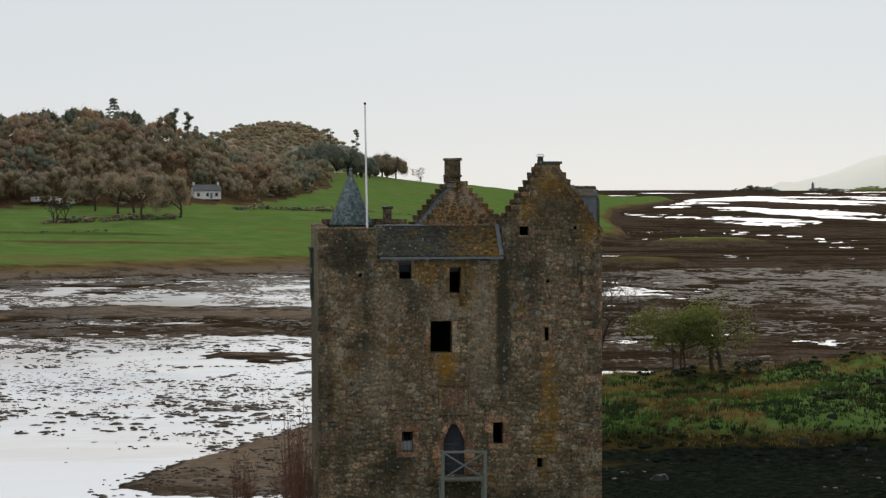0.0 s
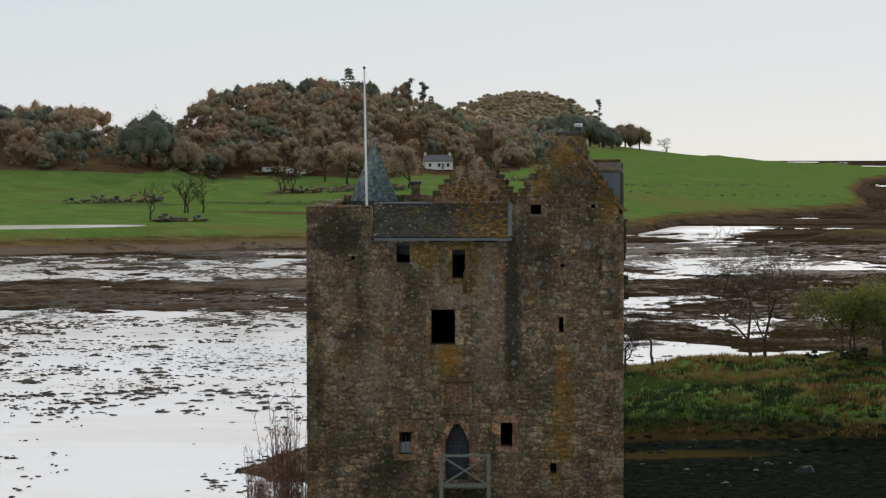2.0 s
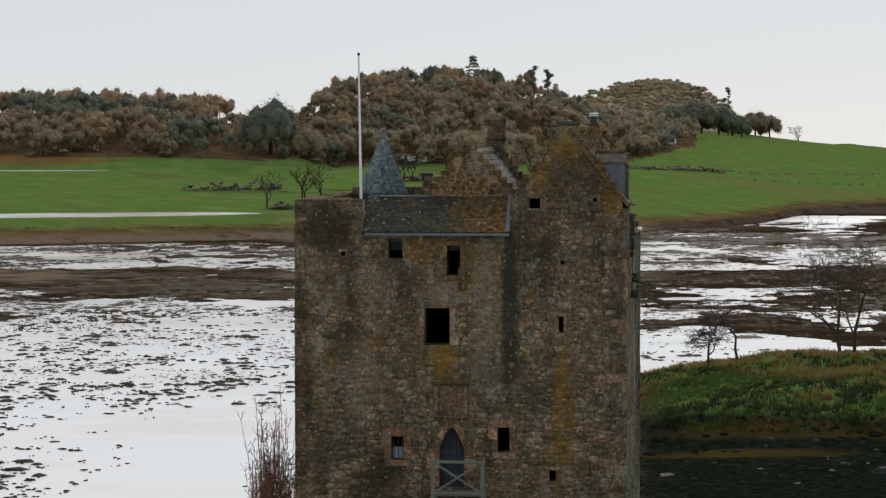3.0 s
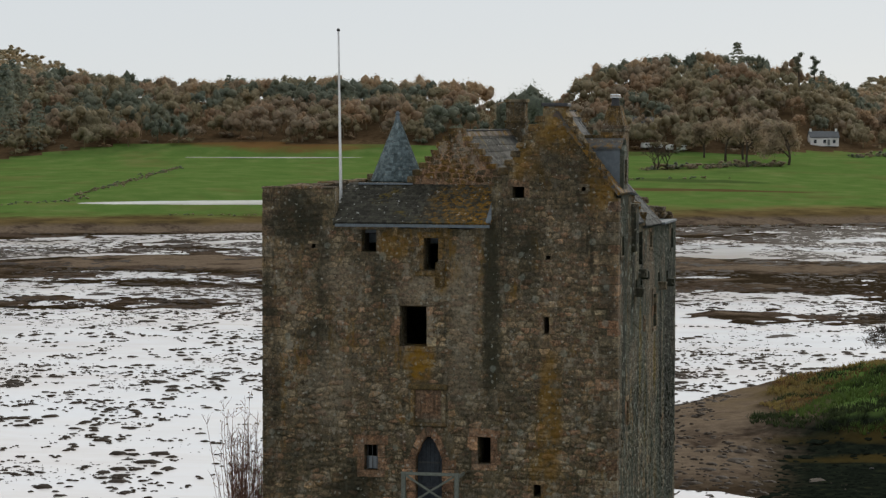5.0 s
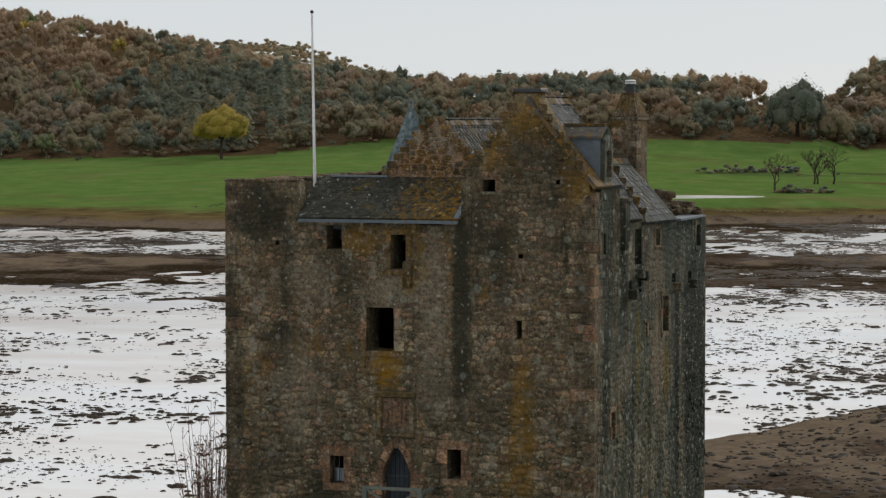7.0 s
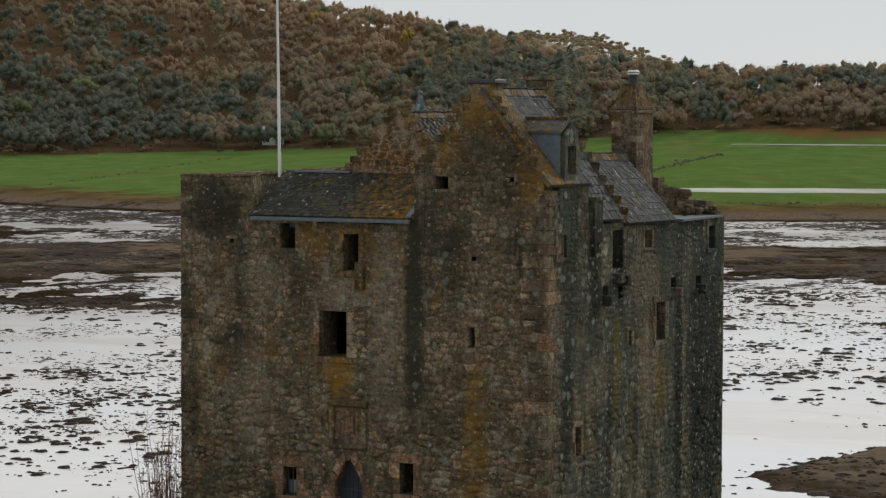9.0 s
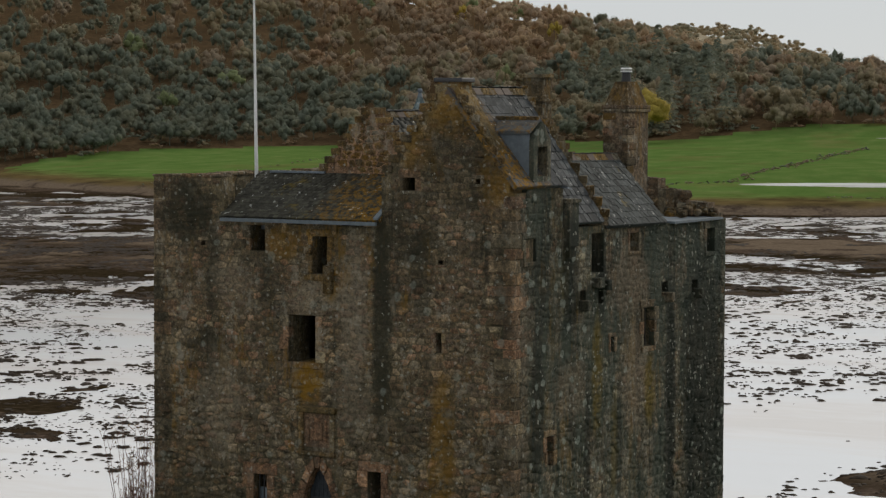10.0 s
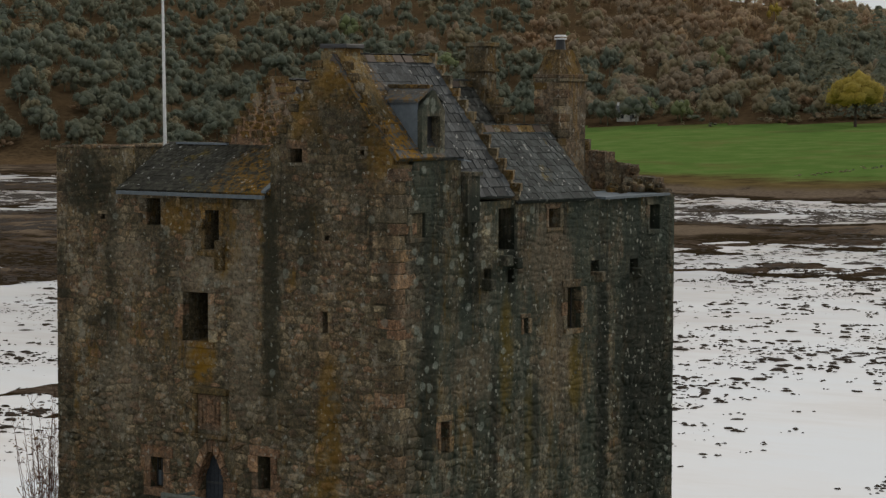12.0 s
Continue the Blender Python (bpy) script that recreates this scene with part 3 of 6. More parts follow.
def warp(u, z):
    """Beds wander up and down, joints to and fro."""
    p = Vector((u * 0.7, z * 0.7, 3.7))
    return u + 0.2 * noise.noise(p), z + 0.26 * noise.noise(p + Vector((9, 4, 2))) + 0.06 * noise.noise(p * 3.1)


def clip(poly, a, b, c):
    """The part of a convex outline where a * u + b * z <= c."""
    out = []
    for k, p in enumerate(poly):
        q = poly[(k + 1) % len(poly)]
        dp, dq = a * p[0] + b * p[1] - c, a * q[0] + b * q[1] - c
        if dp <= 0:
            out.append(p)
        if dp * dq < 0:
            t = dp / (dp - dq)
            out.append((p[0] + (q[0] - p[0]) * t, p[1] + (q[1] - p[1]) * t))
    return out


def lay_stones(P, wall, inside, holes, u0, u1, z0, z1, material, seed, singly, course=(0.12, 0.3), width=(0.2, 0.55), relief=1.0):
    """Random rubble over a wall face: every stone takes the ground that lies nearest to its heart.
    Those that singly() picks become objects; the rest is one mesh."""
    r = random.Random(seed)
    hearts, z = [], z0 - 0.2
    while z < z1 + 0.2:
        h = r.uniform(*course) * (1.35 if z < 8.5 and r.random() < 0.6 else 1)
        u = u0 - r.uniform(0, 0.4)
        while u < u1 + 0.2:
            w = r.uniform(*width) * r.choice((0.4, 0.6, 0.8, 1, 1.4)) * (0.55 + 1.9 * h)
            cu, cz = warp(u + w * r.uniform(0.3, 0.7), z + h * r.uniform(0.32, 0.68))
            hearts.append((cu, cz, r.uniform(0, 0.012) + 0.1 * w * h))
            if h > 0.24 and r.random() < 0.4:
                hearts.append((cu + r.uniform(-0.3, 0.3) * w, cz + 0.6 * h, 0.0))
            u += w
        z += h
    cells = {}
    for k, (u, z, _) in enumerate(hearts):
        cells.setdefault((int(u // 0.6), int(z // 0.6)), []).append(k)
    flat = 4.6                                   # stones lie on their beds: broader than high
    verts, faces, count = [], [], 0
    for k, (u, z, wt) in enumerate(hearts):
        if not inside(u, z):
            continue
        poly = [(max(u0, u - 0.5), max(z0, z - 0.3)), (min(u1, u + 0.5), max(z0, z - 0.3)), (min(u1, u + 0.5), min(z1, z + 0.3)), (max(u0, u - 0.5), min(z1, z + 0.3))]
        gu, gz = int(u // 0.6), int(z // 0.6)
        for a in (-1, 0, 1):
            for b in (-1, 0, 1):
                for n in cells.get((gu + a, gz + b), ()):
                    if n != k and poly:
                        v, y, wn_ = hearts[n]
                        du, dz = v - u, (y - z) * flat
                        poly = clip(poly, du, dz, du * (u + v) / 2 + dz * (z + y) / 2 + (wt - wn_) / 2)
        for p, q, c, d in holes:                 # trim the stone at an opening
            side = max((p - u, -1, 0, -p), (u - q, 1, 0, q), (c - z, 0, -1, -c), (z - d, 0, 1, d))
            if side[1] == -1:
                poly = clip(poly, 1, 0, p) if poly else poly
            elif side[1] == 1:
                poly = clip(poly, -1, 0, -q) if poly else poly
            elif side[2] == -1:
                poly = clip(poly, 0, 1, c) if poly else poly
            else:
                poly = clip(poly, 0, -1, -d) if poly else poly
        poly = [p for n, p in enumerate(poly) if math.dist(p, poly[n - 1]) > 0.02]
        if len(poly) < 3 or not all(inside(*p) for p in poly):
            continue
        n = len(poly)
        cu, cz = sum(p[0] for p in poly) / n, sum(p[1] for p in poly) / n
        su, sz = max(p[0] for p in poly) - min(p[0] for p in poly), max(p[1] for p in poly) - min(p[1] for p in poly)
        if min(su, sz) < 0.06:
            continue
        fit = 1 - relief * r.uniform(0.016, 0.042) * (1.5 if z < 9.0 else 1) / min(su, sz)
        ring = [(cu + (x - cu) * fit + r.uniform(-0.012, 0.012), cz + (y - cz) * fit + r.uniform(-0.012, 0.012)) for x, y in poly]
        deep = relief * (3.0 if z < 9.0 and r.random() < 0.75 else 1.0)       # the lower stones stand clear of their joints
        proud = deep * (r.uniform(0.001, 0.014) if r.random() < 0.85 else r.uniform(0.014, 0.03))
        rim = r.uniform(0.8, 0.92)
        vs = [P(x, y, 0.006) for x, y in ring]
        vs += [P(cu + (x - cu) * rim, cz + (y - cz) * rim, -proud * r.uniform(0.6, 1.3)) for x, y in ring]
        vs.append(P(cu, cz, -proud * 1.2))
        fs = [(m, (m + 1) % n, n + (m + 1) % n) for m in range(n)] + [(m, n + (m + 1) % n, n + m) for m in range(n)]
        fs += [(n + m, n + (m + 1) % n, 2 * n) for m in range(n)]
        if count < 300 and singly(cu, cz):
            sheet("stone", vs, fs, [material], parent=wall)
            count += 1
        else:
            o = len(verts)
            verts += vs
            faces += [tuple(m + o for m in f) for f in fs]
    rest = sheet("rubble_facing", verts, faces, [material], parent=wall)
    tagged(rest, "uneven rubble stones in lime mortar", kind="stuff")


# openings: along from, to, up from, to
FRONT_HOLES = [(4.78, 5.70, 10.58, 11.94), (9.69, 9.87, 11.08, 11.65), (3.55, 4.02, 6.35, 7.22), (7.46, 7.90, 6.66, 7.58), (9.36, 9.60, 5.62, 6.03),
               (5.32, 6.24, 5.35, 7.58), (5.60, 6.09, 13.15, 14.24), (3.45, 3.96, 13.75, 14.5), (8.62, 9.00, 15.60, 15.97), (10.93, 11.07, 15.83, 15.97), (9.75, 9.89, 13.55, 13.69), (1.71, 1.85, 13.85, 13.99)]
RIGHT_HOLES = [(0.60, 1.16, 13.67, 14.31), (6.94, 7.50, 13.66, 14.2), (7.90, 8.58, 10.72, 11.90), (1.90, 2.24, 7.83, 8.68), (12.29, 12.84, 13.38, 14.12),
               (5.72, 5.95, 10.74, 11.19), (4.50, 5.25, 13.15, 14.3), (3.82, 4.18, 12.30, 12.68), (9.10, 9.54, 12.17, 12.62), (11.22, 11.66, 12.13, 12.55), (4.95, 5.25, 12.22, 12.6)]


def gable_left(z):
    return 7.9 if z < 15.95 else 7.95 + (z - 15.95) * 0.70


def gable_right(z):
    return 12.15 if z < 15.75 else 12.15 - (z - 15.75) * 0.66


def front_inside(u, z):
    if u < 2.52:
        return z < 15.85
    if u < 7.9:
        return z < 14.5
    return gable_left(z) + 0.05 < u < gable_right(z) - 0.03 and z < 18.35


def right_head(u):
    return 15.68 if u < 2.75 else 14.5 if u < 5.3 else 14.38


front_bands = [(0.0, 2.52, 14.55, 15.87, 0.55), (7.9, 12.15, 14.55, 15.6, 0.7), (7.9, 8.62, 15.6, 15.97, 0.7), (9.0, 12.0, 15.6, 15.83, 0.7, 9.0, 12.0), (9.0, 10.93, 15.83, 15.97, 0.7), (11.07, 12.0, 15.83, 15.97, 0.7)]
z = 15.97
while z < 18.3:
    front_bands.append((gable_left(z + 0.05), gable_right(z), z, z + 0.29, 0.7, gable_left(z + 0.05), gable_right(z + 0.29)))
    z += 0.29
wall_front = wall_core("wall", PF, 0, 12.15, -0.6, 14.55, FRONT_HOLES, 1.1, front_bands)
wall_right = wall_core("wall", PR, 1.1, 13.7, -0.6, 14.4, RIGHT_HOLES, 1.1, [(0.7, 2.75, 14.4, 15.68, 0.8), (2.75, 5.3, 14.4, 14.52, 0.8)], M_MORTAR_SEA)
wall_left = wall_core("wall", PL, 1.1, 13.7, -0.6, 14.5, [], 1.1, [(0.55, 13.7, 14.5, 15.82, 0.5)])
wall_back = wall_core("wall", PB, 1.1, 11.4, -0.6, 14.5, [], 1.1, [(0.5, 4.6, 14.5, 16.1, 0.5)])
for w, text in ((wall_front, "brown rubble wall stained with ochre lichen"), (wall_right, "grey-green rubble wall streaked with algae"),
                (wall_left, "rubble side wall with parapet"), (wall_back, "rubble rear wall")):
    tagged(w, text)

# the unseen garret floor is added to close the shell and keep the rooms dark
bm = bmesh.new()
box(bm, 1.1, 1.1, 14.0, 11.05, 12.6, 14.3)
box(bm, 0.5, 0.55, 14.35, 4.8, 13.2, 15.0)
part("roof_deck", bm, M_LEAD, castle, "grey lead-covered wall walk")


# ---- dressed stones of corners and openings ----
def quoins(wall, x, to_left, z0, z1, mat):
    z, k = z0, 0
    while z < z1 - 0.2:
        h = rng.uniform(0.26, 0.42)
        long_, short = rng.uniform(0.6, 0.85), rng.uniform(0.3, 0.42)
        a, b = (long_, short) if k % 2 else (short, long_)
        bm = bmesh.new()
        s = -1 if to_left else 1
        xs = sorted((x - s * 0.02, x + s * a))
        rough_block(bm, (xs[0], -0.022, z + 0.006), (xs[1], b, z + h - 0.006), 0.02)
        part("quoin", bm, M_RED if mat is M_RED and rng.random() < 0.1 else M_FRONT, wall)
        z, k = z + h, k + 1


quoins(wall_front, 12.15, True, 3.5, 15.7, M_RED)
quoins(wall_front, 0.0, False, 3.5, 15.85, M_FRONT)


def window_surround(wall, P, hole, mat, t=0.2, sill=True, label="red sandstone window surround"):
    a, b, c, d = hole

    def block(name, u0, u1, z0, z1, out, w):
        bm = bmesh.new()
        p, q = P(u0, z0, -out), P(u1, z1, 0.25)
        rough_block(bm, [min(p[i], q[i]) for i in range(3)], [max(p[i], q[i]) for i in range(3)], 0.018)
        part(name, bm, mat, w)

    bm = bmesh.new()
    p, q = P(a - t * 1.2, d, -0.03), P(b + t * 1.2, d + t * 1.1, 0.25)
    rough_block(bm, [min(p[i], q[i]) for i in range(3)], [max(p[i], q[i]) for i in range(3)], 0.02)
    win = part("window", bm, mat, wall if wall is castle else castle, label)
    if sill:
        block("sill", a - t * 0.8, b + t * 0.8, c - t * 0.75, c, 0.05, win)
    n = max(1, round((d - c) / 0.38))
    for i in range(n):
        z0, z1 = c + (d - c) * i / n, c + (d - c) * (i + 1) / n
        k = t * (1.35 if i % 2 else 0.85)
        block("jamb_stone", a - k, a, z0 + 0.008, z1 - 0.008, rng.uniform(0.02, 0.04), win)
        block("jamb_stone", b, b + t * (0.85 if i % 2 else 1.35), z0 + 0.008, z1 - 0.008, rng.uniform(0.02, 0.04), win)
    return win


windows = {}
for key, P, hole, mat, t, sill in (("hall", PF, FRONT_HOLES[0], M_FRONT, 0.24, True), ("slit", PF, FRONT_HOLES[1], M_FRONT, 0.14, False),
                                   ("low_l", PF, FRONT_HOLES[2], M_RED, 0.3, True), ("low_r", PF, FRONT_HOLES[3], M_RED, 0.26, True),
                                   ("loop", PF, FRONT_HOLES[4], M_FRONT, 0.12, False), ("upper", PF, FRONT_HOLES[7], M_FRONT, 0.2, False),
                                   ("gable", PF, FRONT_HOLES[8], M_FRONT, 0.14, True), ("s1", PR, RIGHT_HOLES[0], M_SIDE, 0.16, True),
                                   ("s2", PR, RIGHT_HOLES[1], M_STONE, 0.14, True), ("s3", PR, RIGHT_HOLES[2], M_STONE, 0.22, True),
                                   ("s4", PR, RIGHT_HOLES[3], M_STONE, 0.16, False), ("s5", PR, RIGHT_HOLES[4], M_SIDE, 0.18, True),
                                   ("s6", PR, RIGHT_HOLES[5], M_STONE, 0.12, False)):
    windows[key] = window_surround(castle, P, hole, mat, t, sill, "sandstone window surround" if mat is M_RED else "plain rubble window surround")
for hole in FRONT_HOLES[9:]:
    window_surround(castle, PF, hole, M_STONE, 0.1, True, "small square hole in a weathered sandstone block")
for key, (a, b, c, d), bars in (("low_l", FRONT_HOLES[2], 2), ("s3", RIGHT_HOLES[2], 1)):
    P = PF if key == "low_l" else PR
    for i in range(bars + 1):
        bm = bmesh.new()
        u = a + (b - a) * (i + 0.5) / (bars + 1)
        slab(bm, P, u - 0.012, u + 0.012, c, d, 0.2, 0.225)
        part("iron_bar", bm, M_IRON, windows[key])
bm = bmesh.new()
slab(bm, PF, 3.57, 4.0, 6.37, 6.8, 0.3, 0.31)
M_PANE = Mat("old_glass", 0.08, 0.8).color((0.12, 0.15, 0.17)).m
part("pane", bm, M_PANE, windows["low_l"], "dull glass in the lower half")

# upper doorway: deep jamb block and corbel
win = window_surround(castle, PF, FRONT_HOLES[6], M_OCHRE, 0.18, False, "mossy upper opening with a projecting jamb")
for lo, hi in (((6.02, -0.16, 12.60), (6.32, 0.1, 13.42)), ((5.36, -0.14, 13.72), (5.60, 0.1, 13.98)), ((5.30, -0.05, 12.95), (6.02, 0.1, 13.14))):
    bm = bmesh.new()
    rough_block(bm, lo, hi, 0.03)
    part("corbel", bm, M_OCHRE, win)
# low gaps under the eaves of the lean-to
win = None
for a, b in ((4.72, 5.28), (6.44, 7.3)):
    bm = bmesh.new()
    rough_block(bm, (a - 0.16, -0.05, 14.3), (a - 0.01, 0.3, 14.62), 0.02)
    part("eaves_stone", bm, M_FRONT, castle)
for a, b in ((2.52, 4.70), (5.3, 6.42), (7.32, 7.9)):
    bm = bmesh.new()
    slab(bm, PF, a, b, 14.55, 14.66, 0.0, 0.8)
    part("eaves_course", bm, M_FRONT, castle)

# armorial panel, its carving worn away
bm = bmesh.new()
slab(bm, PF, 5.32, 6.20, 8.15, 9.12, -0.015, 0.1)
panel = part("armorial_panel", bm, M_RED, castle, "weathered red sandstone panel in a moulded frame")
for lo, hi in (((5.16, -0.10, 8.02), (5.31, 0.1, 9.14)), ((6.21, -0.10, 8.02), (6.36, 0.1, 9.14)), ((5.10, -0.15, 9.14), (6.42, 0.1, 9.32)), ((5.12, -0.12, 7.90), (6.40, 0.1, 8.03))):
    bm = bmesh.new()
    rough_block(bm, lo, hi, 0.03)
    part("moulding", bm, M_OCHRE, panel)
bm = bmesh.new()
for a, b, c, d in ((5.55, 5.97, 8.35, 8.85), (5.66, 5.86, 8.85, 9.0), (5.42, 5.5, 8.3, 8.95), (6.02, 6.1, 8.3, 8.95)):
    rough_block(bm, (a, -0.05, c), (b, 0.0, d), 0.025)
part("worn_relief", bm, M_RED, panel)

# pointed doorway
def arch_z(u):
    k = min(1, abs(u - 5.78) / 0.46)
    return 6.78 + 0.80 * (1 - k**1.7)


bm = bmesh.new()
N = 12
for i in range(N):
    a, b = 5.32 + 0.92 * i / N, 5.32 + 0.92 * (i + 1) / N
    za, zb = arch_z(a), arch_z(b)
    hexa(bm, [(a, 0.0, za), (b, 0.0, zb), (b, 0.6, zb), (a, 0.6, za), (a, 0.0, 7.59), (b, 0.0, 7.59), (b, 0.6, 7.59), (a, 0.6, 7.59)])
doorway = part("doorway", bm, M_RED, castle, "pointed red sandstone doorway")
for i in range(9):
    a0, a1 = math.pi * i / 9, math.pi * (i + 1) / 9
    bm = bmesh.new()
    pts = []
    for a, k in ((a0 + 0.03, 1.0), (a1 - 0.03, 1.0), (a1 - 0.03, 1.55), (a0 + 0.03, 1.55)):
        u = 5.78 + 0.46 * k * math.cos(a)
        zz = 6.78 + (0.80 + (k - 1) * 0.62) * (1 - abs(math.cos(a)) ** 1.7)
        pts.append((u, zz))
    hexa(bm, [(u, -0.05 + rng.uniform(0, .02), z) for u, z in pts] + [(u, 0.12, z) for u, z in pts])
    bmesh.ops.recalc_face_normals(bm, faces=bm.faces)
    part("voussoir", bm, M_RED, doorway)
z = 5.35
while z < 6.75:
    h = rng.uniform(0.3, 0.42)
    for s in (0, 1):
        bm = bmesh.new()
        w = rng.uniform(0.28, 0.5)
        x0, x1 = (5.32 - w, 5.32) if s == 0 else (6.24, 6.24 + w)
        rough_block(bm, (x0, -0.05, z + 0.01), (x1, 0.3, min(z + h, 6.78) - 0.01), 0.02)
        part("jamb_stone", bm, M_RED, doorway)
    z += h
bm = bmesh.new()
box(bm, 5.33, 0.34, 5.36, 6.23, 0.36, 7.56)
door = part("door", bm, M_DOOR, castle, "dark plank door under the pointed arch")
for i in range(6):
    a = 5.335 + 0.15 * i
    bm = bmesh.new()
    top = min(arch_z(a + 0.02), arch_z(a + 0.12)) + 0.12
    rough_block(bm, (a, 0.30, 5.38), (a + 0.142, 0.337, min(top, 7.5)), 0.008)
    part("plank", bm, M_DOOR, door)
for zz in (5.75, 6.6):
    bm = bmesh.new()
    box(bm, 5.36, 0.285, zz, 6.1, 0.299, zz + 0.06)
    part("strap_hinge", bm, M_IRON, door)

# projecting closets on corbels, and put-log stones
for name, P, a, b, c, d, out in (("garderobe", PR, 2.85, 3.4, 14.0, 15.25, 0.16), ("garderobe", PL, 8.4, 10.4, 12.7, 14.75, 0.15)):
    bm = bmesh.new()
    slab(bm, P, a, b, c, d, -out, 0.3)
    g = part(name, bm, M_SIDE, castle, "small closet projecting on corbels")
    bm = bmesh.new()
    slab(bm, P, a - 0.05, b + 0.05, d, d + 0.1, -out - 0.06, 0.3)
    part("cap_stone", bm, M_SIDE, g)
    for u in (a + 0.08, b - 0.3):
        bm = bmesh.new()
        slab(bm, P, u, u + 0.22, c - 0.3, c, -out * 0.8, 0.2)
        part("corbel", bm, M_SIDE, g)
for a, c in ((4.55, 12.72), (5.02, 12.62), (9.3, 12.0), (11.4, 11.98), (3.75, 12.1)):
    bm = bmesh.new()
    p, q = PR(a, c, -0.28), PR(a + 0.3, c + 0.3, 0.2)
    rough_block(bm, [min(p[i], q[i]) for i in range(3)], [max(p[i], q[i]) for i in range(3)], 0.03)
    part("corbel", bm, M_SIDE, castle)


# ---- roofs ----
def slate_mesh(w, h):
    bm = bmesh.new()
    v = []
    for dz in (0.0, 0.018):
        v += [bm.verts.new((x, y, dz + 0.002)) for x, y in ((-w / 2, 0.02), (-w * 0.42, 0), (w * 0.44, 0.005), (w / 2, 0.025), (w / 2, h), (-w / 2, h))]
    bm.faces.new(v[6:])
    for i in range(6):
        bm.faces.new((v[i], v[(i + 1) % 6], v[6 + (i + 1) % 6], v[6 + i]))
    return bm


def slated(name, corners, rows, cols, mat, label, singly=True, ridge=False):
    """A roof slope: a thin deck and its slates. Corners: eaves start, eaves end, ridge end, ridge start."""
    e0, e1, r1, r0 = (Vector(c) for c in corners)
    nrm = (e1 - e0).cross(r0 - e0).normalized()
    if nrm.z < 0:
        nrm = -nrm
    bm = bmesh.new()
    hexa(bm, [c - nrm * 0.1 for c in (e0, e1, r1, r0)] + [e0, e1, r1, r0])
    bmesh.ops.recalc_face_normals(bm, faces=bm.faces)
    roof = part(name, bm, mat, castle, label)
    w, h = (e1 - e0).length / cols, (r0 - e0).length / rows
    bm = slate_mesh(w * 0.97, h * 1.45)
    me = bpy.data.meshes.new("slate")
    bm.to_mesh(me)
    bm.free()
    me.materials.append(mat)
    vs = np.array([v.co[:] for v in me.vertices])
    fs = [tuple(p.vertices) for p in me.polygons]
    rest_v, rest_f, count = [], [], 0
    for i in range(rows):
        a, b = e0.lerp(r0, i / rows), e1.lerp(r1, i / rows)
        n = max(2, round((b - a).length / w))
        up = ((r0 - e0) * (1 - 0.5) + (r1 - e1) * 0.5).normalized()
        for k in range(n + (i % 2)):
            f = (k + (0.5 if i % 2 == 0 else 0.0)) / n
            c = a.lerp(b, min(max(f, 0.25 / n), 1 - 0.25 / n)) + nrm * (0.012 + rng.uniform(0, 0.012))
            along = (b - a).normalized()
            if along.cross(up).dot(nrm) < 0:
                along = -along
            m = Matrix((along, up, nrm)).transposed().to_4x4()
            m = Matrix.Translation(c + up * rng.uniform(-0.012, 0.012)) @ m @ pose(0, 0, 0, -2.4 + rng.uniform(-0.6, 0.6), rng.uniform(-0.5, 0.5), rng.uniform(-1.6, 1.6))
            if singly and count < 300:
                count += 1
                ob = new("slate", me)
                ob.parent = roof
                ob.matrix_basis = m
            else:
                o = len(rest_v)
                rest_v += [tuple(m @ Vector(v)) for v in vs]
                rest_f += [tuple(j + o for j in f_) for f_ in fs]
    if rest_f:
        tri = [(f_[0], f_[j], f_[j + 1]) for f_ in rest_f for j in range(1, len(f_) - 1)]
        tagged(sheet("slating", rest_v, tri, [mat], parent=roof), "courses of small slates", kind="stuff")
    if ridge:
        n = max(3, round((r1 - r0).length / 0.4))
        for k in range(n):
            a, b = r0.lerp(r1, k / n), r0.lerp(r1, (k + 0.97) / n)
            d = (b - a).normalized()
            s = d.cross(Vector((0, 0, 1))).normalized() * 0.17
            bm = bmesh.new()
            dn = Vector((0, 0, -0.12))
            up = Vector((0, 0, 0.07))
            hexa(bm, [a - s + dn, b - s + dn, b + s + dn, a + s + dn, a - s * 0.25 + up, b - s * 0.25 + up, b + s * 0.25 + up, a + s * 0.25 + up])
            part("ridge_stone", bm, M_CLAY if k % 3 == 0 else M_OCHRE, roof)
    return roof


def PRx(y):
    return 12.15 + 0.031 * y


lean = slated("roof", ((2.5, -0.22, 14.72), (7.9, -0.2, 14.72), (7.9, 2.0, 15.98), (2.5, 2.0, 15.98)), 17, 32, M_SLATE_LEAN, "mossy lean-to slate roof above the entrance wall")
slated("roof", ((12.22, -0.06, 15.76), (12.3, 2.85, 15.74), (10.12, 2.85, 18.42), (10.12, -0.06, 18.42)), 12, 11, M_SLATE_STEEP, "steep slate roof patched with orange lichen", ridge=True)
slated("roof", ((12.36, 2.9, 14.66), (PRx(5.15) + 0.06, 5.15, 14.62), (10.12, 4.25, 18.42), (10.12, 2.9, 18.42)), 15, 8, M_SLATE_STEEP, "steep slate roof running down to the lower eaves", ridge=True)
slated("roof", ((8.0, 0.5, 15.6), (8.0, 4.3, 15.6), (10.08, 4.25, 18.42), (10.08, 0.5, 18.42)), 12, 14, M_SLATE, "steep slate roof", singly=False)
slated("roof", ((PRx(5.4) + 0.14, 5.35, 14.48), (PRx(9.15) + 0.14, 9.15, 14.43), (10.75, 9.3, 16.45), (10.55, 5.0, 16.5)), 11, 16, M_SLATE, "lower grey slate roof spotted with lichen", ridge=True)
